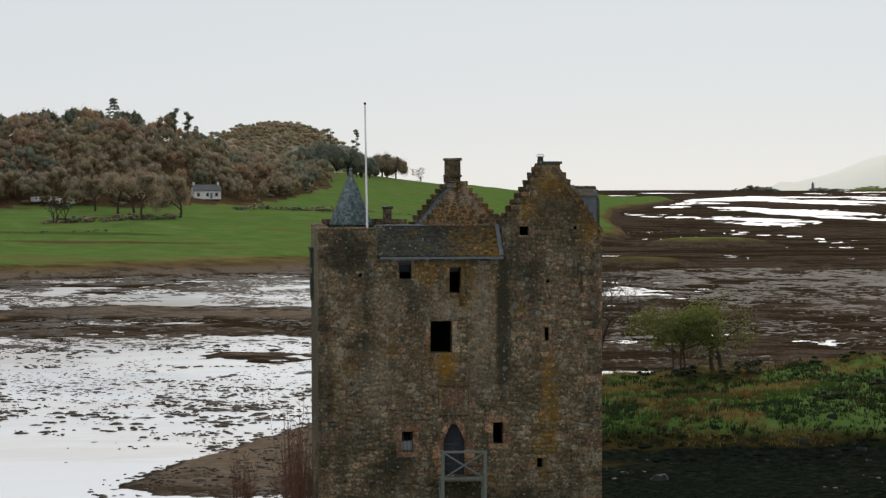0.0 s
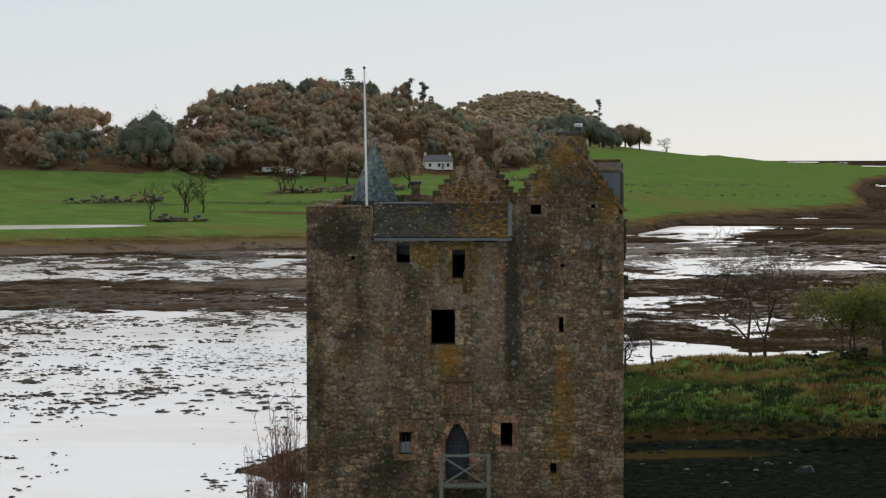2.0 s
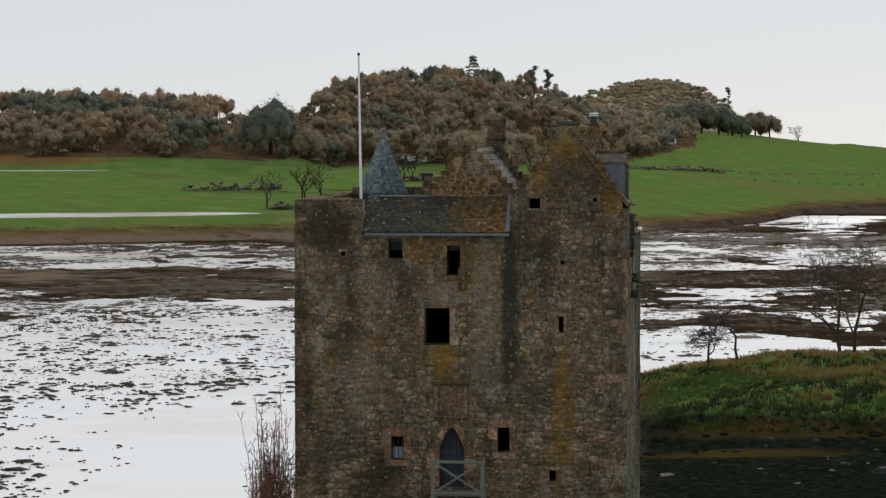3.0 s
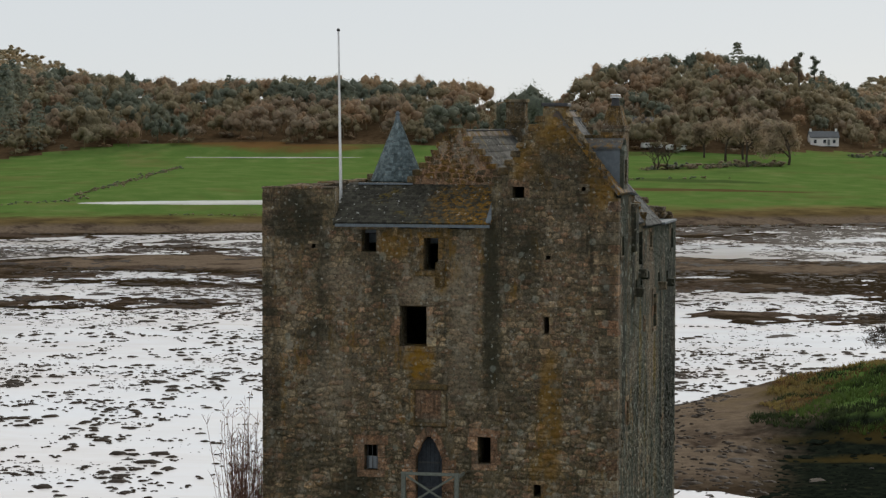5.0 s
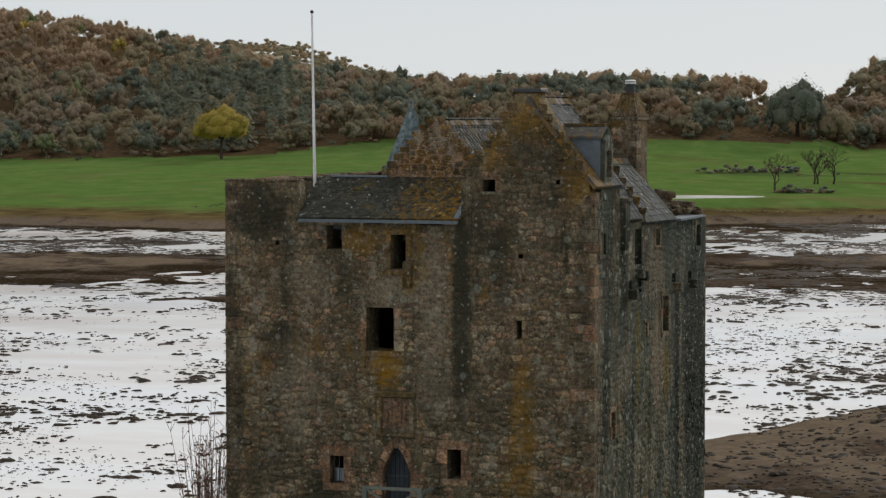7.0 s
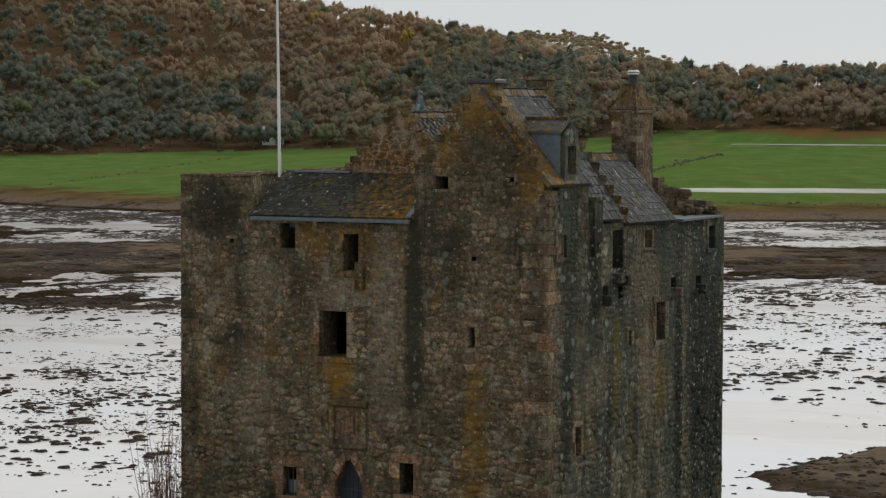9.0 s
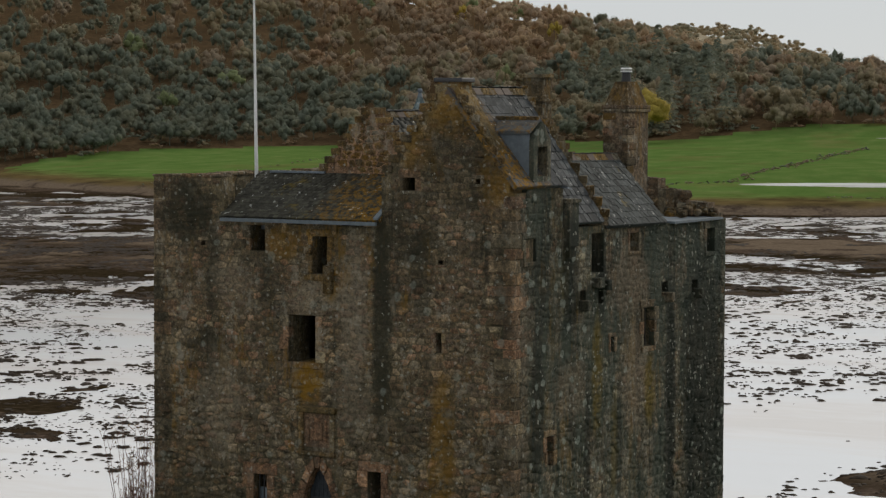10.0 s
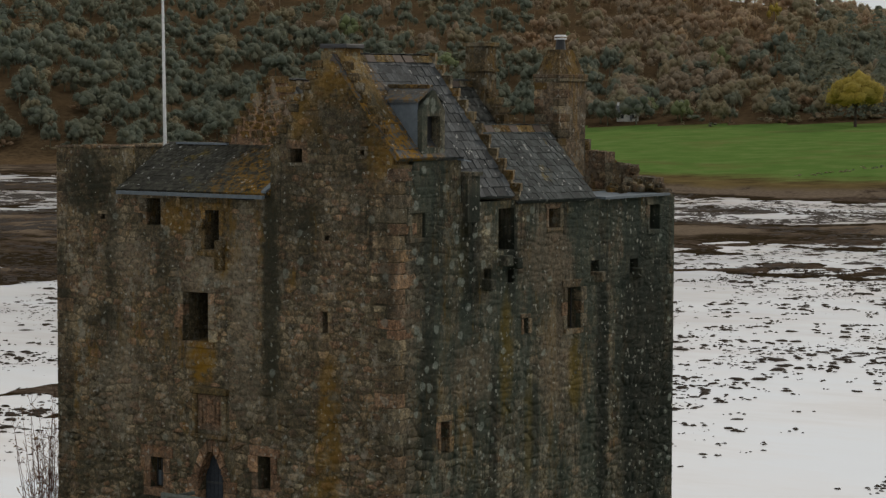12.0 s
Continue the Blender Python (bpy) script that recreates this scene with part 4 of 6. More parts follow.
slated("roof", ((8.5, 5.4, 14.5), (8.5, 9.4, 14.5), (10.7, 9.3, 16.43), (10.5, 5.4, 16.48)), 8, 14, M_SLATE, "lower grey slate roof, hidden slope", singly=False)
slated("roof", ((8.25, 2.2, 15.4), (8.25, 11.6, 15.4), (6.5, 11.6, 17.75), (6.3, 2.2, 17.75)), 10, 30, M_SLATE_MOSS, "garret slate roof with a clay ridge", singly=False, ridge=True)
slated("roof", ((4.5, 2.2, 15.4), (4.5, 11.6, 15.4), (6.5, 11.6, 17.73), (6.3, 2.2, 17.73)), 10, 30, M_SLATE, "garret slate roof", singly=False)

# gutter, flashings
bm = bmesh.new()
hexa(bm, [(2.62, -0.36, 14.60), (7.88, -0.32, 14.60), (7.88, -0.24, 14.60), (2.62, -0.26, 14.60), (2.62, -0.38, 14.70), (7.88, -0.34, 14.70), (7.88, -0.2, 14.70), (2.62, -0.22, 14.70)])
part("gutter", bm, M_LEAD, lean, "grey lead gutter")
bm = bmesh.new()
hexa(bm, [(7.74, -0.2, 14.76), (7.9, -0.2, 14.76), (7.9, 1.98, 16.0), (7.74, 1.98, 16.0), (7.74, -0.2, 14.82), (7.9, -0.2, 14.82), (7.9, 1.98, 16.06), (7.74, 1.98, 16.06)])
part("flashing", bm, M_LEAD, lean)
bm = bmesh.new()
box(bm, 2.9, 1.85, 15.97, 4.8, 2.2, 16.03)
part("flashing", bm, M_LEAD, lean)
bm = bmesh.new()
hexa(bm, [(10.9, 9.6, 14.38), (12.62, 9.62, 14.38), (12.66, 13.3, 14.38), (10.9, 13.3, 14.38), (10.9, 9.6, 14.5), (12.62, 9.62, 14.45), (12.66, 13.3, 14.45), (10.9, 13.3, 14.5)])
part("lead_flat", bm, M_LEAD, castle, "pale lead flat over the rear corner")
bm = bmesh.new()
hexa(bm, [(11.7, 2.55, 15.72), (12.45, 2.6, 15.66), (12.4, 3.0, 15.62), (11.7, 3.0, 15.7), (11.7, 2.55, 15.78), (12.45, 2.6, 15.70), (12.4, 3.0, 15.66), (11.7, 3.0, 15.76)])
part("flashing", bm, M_LEAD, castle)


def step_gable(name, a, b, apex, z0, z_top, depth, steps, mat, label, z1=None):
    """A crow-stepped gable between plan points a and b; apex: how far along the top lies."""
    a, b = Vector((*a, 0)), Vector((*b, 0))
    n = (b - a).normalized().cross(Vector((0, 0, 1))) * depth
    bm = bmesh.new()
    base = z1 or z0
    dz = (z_top - base) / steps
    caps, left, right = [], [(0, z0)], [(1, z0)]
    for i in range(steps):
        u0, u1 = apex * i / steps, 1 - (1 - apex) * i / steps
        left += [(u0, base + dz * i), (u0, base + dz * (i + 1))] if i else [(u0, base + dz)]
        right += [(u1, base + dz * i), (u1, base + dz * (i + 1))] if i else [(u1, base + dz)]
        for lo, hi in ((u0, u0 + apex / steps * 1.15), (u1 - (1 - apex) / steps * 1.15, u1)):
            if hi > lo + 0.005:
                caps.append((lo, hi, base + dz * (i + 1)))
    outline = left + right[::-1]
    near = [bm.verts.new(a.lerp(b, u) + Vector((0, 0, zz))) for u, zz in outline]
    far = [bm.verts.new(a.lerp(b, u) - n + Vector((0, 0, zz))) for u, zz in outline]
    bm.faces.new(near)
    bm.faces.new(far[::-1])
    for i in range(len(near)):
        j = (i + 1) % len(near)
        bm.faces.new((near[j], near[i], far[i], far[j]))
    bmesh.ops.recalc_face_normals(bm, faces=bm.faces)
    g = part(name, bm, M_STONE, castle, label)
    for lo, hi, zz in caps:
        bm = bmesh.new()
        j, proud = rng.uniform(-0.03, 0.03), rng.uniform(0.04, 0.09)
        p, q = a.lerp(b, lo - 0.01), a.lerp(b, hi + 0.01)
        hexa(bm, [v + Vector((rng.uniform(-.015, .015), 0, w + rng.uniform(-.015, .015))) for w in (zz - dz * 0.55, zz + 0.05 + j) for v in (p + n * proud, q + n * proud, q - n * (1 + proud), p - n * (1 + proud))])
        bmesh.ops.recalc_face_normals(bm, faces=bm.faces)
        part("crow_step", bm, mat, g)
    return g


gable_garret = step_gable("gable", (4.62, 1.95), (8.1, 1.95), 0.48, 14.5, 17.85, 0.5, 8, M_OCHRE, "crow-stepped garret gable", 15.95)


def PG(u, z, d):
    return (u, 1.95 + d, z)


lay_stones(PG, gable_garret, lambda u, z: 15.95 < z < 17.8 and abs(u - 6.3) < 1.7 - (z - 15.95) * 0.85, [], 4.62, 8.1, 15.95, 17.9, M_OCHRE, 31, lambda u, z: False, (0.14, 0.24), (0.2, 0.45))
step_gable("gable", (4.62, 11.6), (8.3, 11.6), 0.52, 14.5, 18.0, 0.5, 9, M_OCHRE, "crow-stepped rear garret gable", 15.7)
step_gable("gable", (9.9, 4.15), (PRx(5.3) + 0.1, 5.35), 0.06, 14.5, 18.55, 0.35, 12, M_OCHRE, "crow-stepped skew beside the steep roof", 14.6)
step_gable("gable", (7.9, 4.3), (9.95, 4.3), 0.95, 14.5, 18.5, 0.35, 10, M_OCHRE, "crow-stepped rear half gable", 15.6)

# crow steps on the entrance gable's slope
z = 15.97
while z < 18.2:
    u = gable_left(z + 0.05)
    bm = bmesh.new()
    rough_block(bm, (u - 0.07, -0.06, z + 0.12), (u + 0.27, 0.74, z + 0.335 + rng.uniform(-0.03, 0.03)), 0.03)
    part("crow_step", bm, M_OCHRE, wall_front)
    u = gable_right(z + 0.29)
    bm = bmesh.new()
    rough_block(bm, (u - 0.12, -0.07, z + 0.06), (u + 0.14, 0.16, z + 0.3 + rng.uniform(-0.03, 0.03)), 0.03)
    part("crow_step", bm, M_OCHRE, wall_front)
    z += 0.29


def chimney(x0, y0, x1, y1, z0, z1, mat, label, cap=0.07, cornice=None):
    bm = bmesh.new()
    rough_block(bm, (x0, y0, z0), (x1, y1, z1), 0.03)
    c = part("chimney", bm, mat, castle, label)
    bm = bmesh.new()
    rough_block(bm, (x0 - cap, y0 - cap, z1 - 0.02), (x1 + cap, y1 + cap, z1 + 0.1), 0.02)
    part("cope", bm, M_IRON if cornice is None else mat, c)
    if cornice:
        bm = bmesh.new()
        rough_block(bm, (x0 - cap, y0 - cap, cornice), (x1 + cap, y1 + cap, cornice + 0.1), 0.02)
        part("cornice", bm, mat, c)
    return c


chimney(9.63, 0.08, 10.38, 0.75, 18.1, 18.66, M_OCHRE, "mossy chimney stub on the entrance gable")
chimney(6.32, 11.5, 7.05, 12.2, 16.5, 18.9, M_OCHRE, "ochre stone chimney with a cornice", 0.06, 18.1)
chimney(3.45, 13.1, 3.85, 13.6, 15.9, 16.6, M_FRONT, "small chimney stump")
stack = chimney(10.26, 9.42, 11.09, 10.95, 14.3, 17.92, M_STONE, "tall stone chimney with a hipped top and cowl", 0.05, 17.8)
bm = bmesh.new()
hexa(bm, [(10.28, 9.44, 18.0), (11.07, 9.44, 18.0), (11.07, 10.93, 18.0), (10.28, 10.93, 18.0), (10.48, 9.78, 18.74), (10.9, 9.78, 18.74), (10.9, 10.5, 18.74), (10.48, 10.5, 18.74)])
part("hipped_top", bm, M_OCHRE, stack)
bm = bmesh.new()
bmesh.ops.create_cone(bm, cap_ends=True, segments=14, radius1=0.16, radius2=0.13, depth=0.34, matrix=pose(10.69, 10.14, 18.88))
part("chimney_pot", bm, M_IRON, stack)
for z0, r0, r1 in ((19.06, 0.19, 0.19), (19.15, 0.2, 0.15)):
    bm = bmesh.new()
    bmesh.ops.create_cone(bm, cap_ends=True, segments=14, radius1=r0, radius2=r1, depth=0.05, matrix=pose(10.69, 10.14, z0))
    part("cowl_ring", bm, M_WHITE, stack)
for k in range(28):                                    # corner stones of the tall stack
    zz = 14.5 + 0.235 * (k // 2)
    bm = bmesh.new()
    if k % 2:
        rough_block(bm, (10.245, 9.40, zz), (10.245 + rng.uniform(0.25, 0.5), 9.6, zz + 0.225), 0.02)
    else:
        rough_block(bm, (10.9, 9.405, zz), (11.105, 9.4 + rng.uniform(0.35, 0.8), zz + 0.225), 0.02)
    part("stack_stone", bm, M_STONE if k % 3 else M_FRONT, stack)

# dormer
bm = bmesh.new()
for y0, y1, z0, z1 in ((1.0, 1.24, 15.7, 17.0), (1.84, 2.04, 15.7, 17.0), (1.24, 1.84, 15.7, 16.04), (1.24, 1.84, 16.86, 17.0)):
    box(bm, 11.92, y0, z0, 12.2, y1, z1)
hexa(bm, [(11.95, 0.98, 17.0), (12.2, 0.98, 17.0), (12.2, 2.06, 17.0), (11.95, 2.06, 17.0), (11.95, 1.5, 17.54), (12.2, 1.5, 17.54), (12.2, 1.58, 17.54), (11.95, 1.58, 17.54)])
dormer = part("dormer", bm, M_SIDE, castle, "small stone dormer with a dark opening")
for y0 in (0.92, 2.12):
    bm = bmesh.new()
    hexa(bm, [(10.7, 1.54, 17.56), (12.12, 1.54, 17.56), (12.12, y0, 17.22), (10.95, y0, 17.22), (10.7, 1.54, 17.64), (12.12, 1.54, 17.64), (12.12, y0, 17.3), (10.95, y0, 17.3)])
    bmesh.ops.recalc_face_normals(bm, faces=bm.faces)
    part("dormer_roof", bm, M_SLATE_STEEP, dormer)
for k in range(4):
    bm = bmesh.new()
    rough_block(bm, (10.72 + 0.35 * k, 1.44, 17.58), (11.05 + 0.35 * k, 1.64, 17.7), 0.02)
    part("ridge_stone", bm, M_OCHRE, dormer)
# Dark sheet added behind the opening for the shade inside; no real shutter.
bm = bmesh.new()
box(bm, 11.88, 1.22, 15.95, 11.91, 1.86, 16.95)
part("shutter", bm, M_IRON, dormer)
for y in (1.0, 2.04):
    bm = bmesh.new()
    hexa(bm, [(12.0, y - 0.02, 15.85), (12.06, y - 0.02, 15.85), (12.06, y + 0.02, 15.85), (12.0, y + 0.02, 15.85), (10.95, y - 0.02, 17.24), (12.06, y - 0.02, 17.24), (12.06, y + 0.02, 17.24), (10.95, y + 0.02, 17.24)])
    part("lead_cheek", bm, M_LEAD, dormer, "blue-grey lead cheek")

# conical stair turret at the rear corner
bm = bmesh.new()
bmesh.ops.create_cone(bm, cap_ends=True, segments=24, radius1=1.0, radius2=1.0, depth=3.6, matrix=pose(1.87, 12.55, 14.1))
turret = part("turret", bm, M_SIDE, castle, "round stair turret with a conical slate roof")
bm = bmesh.new()
bmesh.ops.create_cone(bm, cap_ends=True, segments=28, radius1=0.98, radius2=0.04, depth=2.5, matrix=pose(1.87, 12.55, 17.1))
cone = part("cone", bm, M_SLATE_BLUE, turret)
me_v, me_f = [], []
for i in range(25):
    r0, z0 = 1.0 * (1 - i / 25) + 0.03, 15.85 + 2.5 * i / 25
    n = max(6, round(2 * math.pi * r0 / 0.14))
    for k in range(n):
        a0, a1 = 2 * math.pi * (k + (i % 2) * 0.5) / n, 2 * math.pi * (k + 0.95 + (i % 2) * 0.5) / n
        r1, lift = max(r0 - 0.058, 0.02), rng.uniform(0.012, 0.03)
        o = len(me_v)
        for rr, zz in ((r0 + lift, z0), (r1 + 0.01, z0 + 0.145)):
            me_v += [(1.87 + rr * math.cos(a), 12.55 + rr * math.sin(a), zz) for a in (a0, a1)]
        me_v += [(1.87 + (r0 - 0.02) * math.cos(a), 12.55 + (r0 - 0.02) * math.sin(a), z0 - 0.01) for a in (a0, a1)]
        me_f += [(o, o + 1, o + 3, o + 2), (o + 4, o + 5, o + 1, o)]
tagged(sheet("slating", me_v, me_f, [M_SLATE_BLUE], parent=turret), "small slates in rings", kind="stuff")
bm = bmesh.new()
bmesh.ops.create_uvsphere(bm, u_segments=10, v_segments=8, radius=0.09, matrix=pose(1.87, 12.55, 18.46))
bmesh.ops.create_cone(bm, cap_ends=True, segments=10, radius1=0.1, radius2=0.05, depth=0.18, matrix=pose(1.87, 12.55, 18.34))
part("finial", bm, M_LEAD, turret)

# ruined rear wall head: tumbled stones
ruin = random.Random(12)
for k in range(90):
    f = k / 90
    if k < 62:
        x, y = 9.0 + 3.45 * f * 1.45, 13.25 + ruin.uniform(-0.12, 0.2)
        top = 16.2 - 1.55 * f * 1.45 + 0.25 * math.sin(f * 19)
        zz = ruin.uniform(14.3, max(top, 14.5))
    else:
        x, y, zz = ruin.uniform(11.1, 12.3), ruin.uniform(11.6, 13.3), 14.42 + ruin.uniform(0, 0.25)
    s = [ruin.uniform(0.14, 0.34) for _ in range(3)]
    bm = bmesh.new()
    rough_block(bm, [-v / 2 for v in s], [v / 2 for v in s], 0.05, ruin)
    bmesh.ops.transform(bm, verts=bm.verts, matrix=pose(x, y, zz, ruin.uniform(-14, 14), ruin.uniform(-14, 14), ruin.uniform(-30, 30)))
    part("fallen_stone", bm, M_OCHRE if k % 4 == 0 else M_STONE, castle)
for i in range(12):
    x0 = 9.0 + 0.29 * i
    bm = bmesh.new()
    slab(bm, PB, x0, x0 + 0.29, 14.4, 16.05 - 1.5 * i / 12 + 0.12 * math.sin(i * 2.1), 0.0, 0.6)
    part("broken_wall_head", bm, M_STONE, castle, "ruined rear gable wall")
# cope stones on the parapets
for k in range(7):
    bm = bmesh.new()
    rough_block(bm, (0.36 * k - 0.04, -0.05, 15.85), (0.36 * k + 0.31, 0.6, 15.95 + rng.uniform(-0.03, 0.02)), 0.03)
    part("cope_stone", bm, M_STONE, wall_front)
for k in range(30):
    bm = bmesh.new()
    rough_block(bm, (-0.04, 0.62 + 0.43 * k, 15.80), (0.55, 1.03 + 0.43 * k, 15.90 + rng.uniform(-0.03, 0.03)), 0.03)
    part("cope_stone", bm, M_STONE, wall_left)

# flagpole
bm = bmesh.new()
bmesh.ops.create_cone(bm, cap_ends=True, segments=12, radius1=0.058, radius2=0.032, depth=6.4, matrix=pose(2.15, 2.2, 18.05, 0, -0.9, 0))
pole = tagged(part("flagpole", bm, M_WHITE), "tall white flagpole standing on the wall walk", "flagpole")
bm = bmesh.new()
bmesh.ops.create_uvsphere(bm, u_segments=10, v_segments=8, radius=0.06, matrix=pose(2.10, 2.2, 21.29))
part("finial", bm, M_IRON, pole)

# timber landing at the door
landing = tagged(new("landing"), "grey timber landing with cross-braced rail below the door", "landing")
for x in (5.2, 7.0):
    for y in (-1.3, -0.1):
        bm = bmesh.new()
        rough_block(bm, (x - 0.07, y - 0.07, 0.0), (x + 0.07, y + 0.07, 6.52 if y < -1 else 5.3), 0.012)
        part("post", bm, M_TIMBER, landing)
for y0, y1, x0, x1, z0 in ((-1.34, -1.25, 5.12, 7.08, 6.42), (-1.34, -1.26, 5.2, 7.0, 5.28), (-1.3, -0.05, 5.16, 5.24, 6.3), (-1.3, -0.05, 6.96, 7.04, 6.3)):
    bm = bmesh.new()
    rough_block(bm, (x0, y0, z0), (x1, y1, z0 + 0.1), 0.012)
    part("rail", bm, M_TIMBER, landing)
for s in (1, -1):
    bm = bmesh.new()
    a, b = (5.27, 5.38) if s > 0 else (5.27, 6.42), (6.93, 6.42) if s > 0 else (6.93, 5.38)
    hexa(bm, [(a[0], -1.32 + 0.02 * s, a[1] - 0.04), (b[0], -1.32 + 0.02 * s, b[1] - 0.04), (b[0], -1.28 + 0.02 * s, b[1] - 0.04), (a[0], -1.28 + 0.02 * s, a[1] - 0.04),
              (a[0], -1.32 + 0.02 * s, a[1] + 0.04), (b[0], -1.32 + 0.02 * s, b[1] + 0.04), (b[0], -1.28 + 0.02 * s, b[1] + 0.04), (a[0], -1.28 + 0.02 * s, a[1] + 0.04)])
    part("brace", bm, M_TIMBER, landing)
for k in range(9):
    bm = bmesh.new()
    rough_block(bm, (5.15, -1.28 + 0.142 * k, 5.22), (7.05, -1.15 + 0.142 * k, 5.27), 0.006)
    part("deck_board", bm, M_TIMBER, landing)

# ---- rubble facing, last of the tower ----
lay_stones(PF, wall_front, front_inside, FRONT_HOLES + [(5.1, 6.42, 7.88, 9.34), (5.0, 6.6, 5.3, 7.6), (3.25, 4.3, 6.3, 7.45), (7.2, 8.15, 6.5, 7.8)], 0.03, 12.13, 3.0, 18.4, M_FRONT, 5,
           lambda u, z: 2.0 < u < 10.5 and 4.4 < z < 9.6)
lay_stones(PR, wall_right, lambda u, z: z < right_head(u), RIGHT_HOLES + [(2.8, 3.45, 13.7, 15.5)], 0.35, 13.68, 4.0, 15.7, M_SIDE, 6, lambda u, z: u < 8 and 8 < z < 11.5, (0.13, 0.4), (0.2, 0.66), 0.4)


# ---- woods, trees, weed ----
nrng = np.random.default_rng(3)


def ground_z(x, y):
    return float(height(np.array([x]), np.array([y]))[0])


def leaf_tris(points, normals, size, r):
    """One small triangle a point, facing roughly along its normal."""
    n = normals + r.normal(0, 0.28, normals.shape)
    n /= np.linalg.norm(n, axis=1, keepdims=True)
    ref = r.normal(0, 1, normals.shape)
    u = np.cross(n, ref)
    u /= np.linalg.norm(u, axis=1, keepdims=True)
    v = np.cross(n, u)
    s = size * r.uniform(0.6, 1.3, (len(points), 1))
    return np.stack([points + u * s, points - u * s * 0.6 + v * s * 0.9, points - u * s * 0.6 - v * s * 0.9], 1)


KNOT = bmesh.new()
bmesh.ops.create_icosphere(KNOT, subdivisions=1, radius=1)
KNOT_V = np.array([v.co[:] for v in KNOT.verts])
KNOT_F = np.array([[v.index for v in f.verts] for f in KNOT.faces])
KNOT.free()


def crown(lobes, leaves, size, r, flat=0.85, narrow=1.0, low=0.55, core=0.0):
    """A broad-leaved crown in a unit box: small uneven masses set about with leaf clumps, gaps between. Vertices and triangles."""
    vs, fs, n = [], [], 0
    for i in range(lobes):
        a, k = 2.4 * i + r.uniform(-0.5, 0.5), math.sqrt((i + 0.5) / lobes)
        c = np.array([0.36 * k * math.cos(a) * narrow, 0.36 * k * math.sin(a) * narrow, low - 0.12 + 0.36 * math.sqrt(1 - k * k) * r.uniform(0.55, 1.05) + r.uniform(-0.08, 0.06)])
        d = r.normal(0, 1, (leaves, 3))
        d /= np.linalg.norm(d, axis=1, keepdims=True)
        rad = r.uniform(0.13, 0.21) if core else r.uniform(0.13, 0.21)
        pts = c + d * rad * np.array([1, 1, flat]) * r.uniform(0.5, 1.0, (leaves, 1)) ** 0.6
        out = pts - np.array([0, 0, low - 0.15])
        t = leaf_tris(pts, d * 0.6 + out / np.linalg.norm(out, axis=1, keepdims=True) + np.array([0, 0, 0.2]), size, r)
        for v, f in (((c + KNOT_V * rad * core * np.array([1, 1, flat]) * r.uniform(0.7, 1.22, (len(KNOT_V), 1)), KNOT_F),) if core else ()) + ((t.reshape(-1, 3), np.arange(len(t) * 3).reshape(-1, 3)),):
            vs.append(v)
            fs.append(f + n)
            n += len(v)
    return np.concatenate(vs), np.concatenate(fs)


def loose(tris):
    return tris.reshape(-1, 3), np.arange(len(tris) * 3).reshape(-1, 3)


def joined(*pieces):
    """Several meshes, each vertices and triangles, as one."""
    vs, fs, n = [], [], 0
    for v, f in pieces:
        vs.append(v)
        fs.append(f + n)
        n += len(v)
    return np.concatenate(vs), np.concatenate(fs)


def conifer(tiers, leaves, size, r):
    out = []
    for i in range(tiers):
        z = 0.14 + 0.84 * i / tiers
        rad = (0.25 * (1 - i / tiers) ** 0.75 + 0.02) * r.uniform(0.7, 1.2)
        a = r.uniform(0, 6.28, leaves)
        k = np.sqrt(r.uniform(0.15, 1, leaves))
        pts = np.stack([rad * k * np.cos(a), rad * k * np.sin(a), z - 0.05 * k + r.uniform(-0.02, 0.02, leaves)], 1)
        nrm = np.stack([np.cos(a), np.sin(a), np.full(leaves, 0.9)], 1)
        out.append(leaf_tris(pts, nrm, size, r))
    return np.concatenate(out)


def stem(r):
    """A short tapered trunk, three-sided, for trees that stand far off."""
    a = np.array([0, 2.1, 4.2])
    low = np.stack([0.025 * np.cos(a), 0.025 * np.sin(a), np.full(3, -0.05)], 1)
    high = np.array([0.0, 0.0, 0.6])
    return np.array([[low[i], low[(i + 1) % 3], high] for i in range(3)])


def plant(name, spots, protos, materials, label, category, r):
    """Many trees as one mesh. Spots: x, y, z, height, width factor, prototype, material."""
    vs, fs, index, n = [], [], [], 0
    for x, y, z, h, w, p, m in spots:
        v, f = protos[int(p)]
        a = r.uniform(0, 6.28)
        c, s = math.cos(a), math.sin(a)
        vs.append(np.stack([(v[:, 0] * c - v[:, 1] * s) * h * w + x, (v[:, 0] * s + v[:, 1] * c) * h * w + y, v[:, 2] * h + z], -1))
        fs.append(f + n)
        n += len(v)
        index.append(np.full(len(f), int(m)))
    ob = sheet(name, np.concatenate(vs), np.concatenate(fs), materials, np.concatenate(index), smooth=True)
    return tagged(ob, label, category, kind="stuff")


BROAD = [joined(crown(8, 28, 0.028, nrng, 1.15, low=0.45, core=0.66), loose(stem(nrng))) for _ in range(6)]
CONE = [loose(conifer(10, 22, 0.042, nrng)) for _ in range(3)]
FINE = [joined(crown(13, 46, 0.022, nrng, 1.1, low=0.42, core=0.64), loose(stem(nrng))) for _ in range(5)]
BUSH = [crown(4, 26, 0.045, nrng, low=0.4, core=0.75) for _ in range(4)]
PROTOS = BROAD + CONE + FINE + BUSH


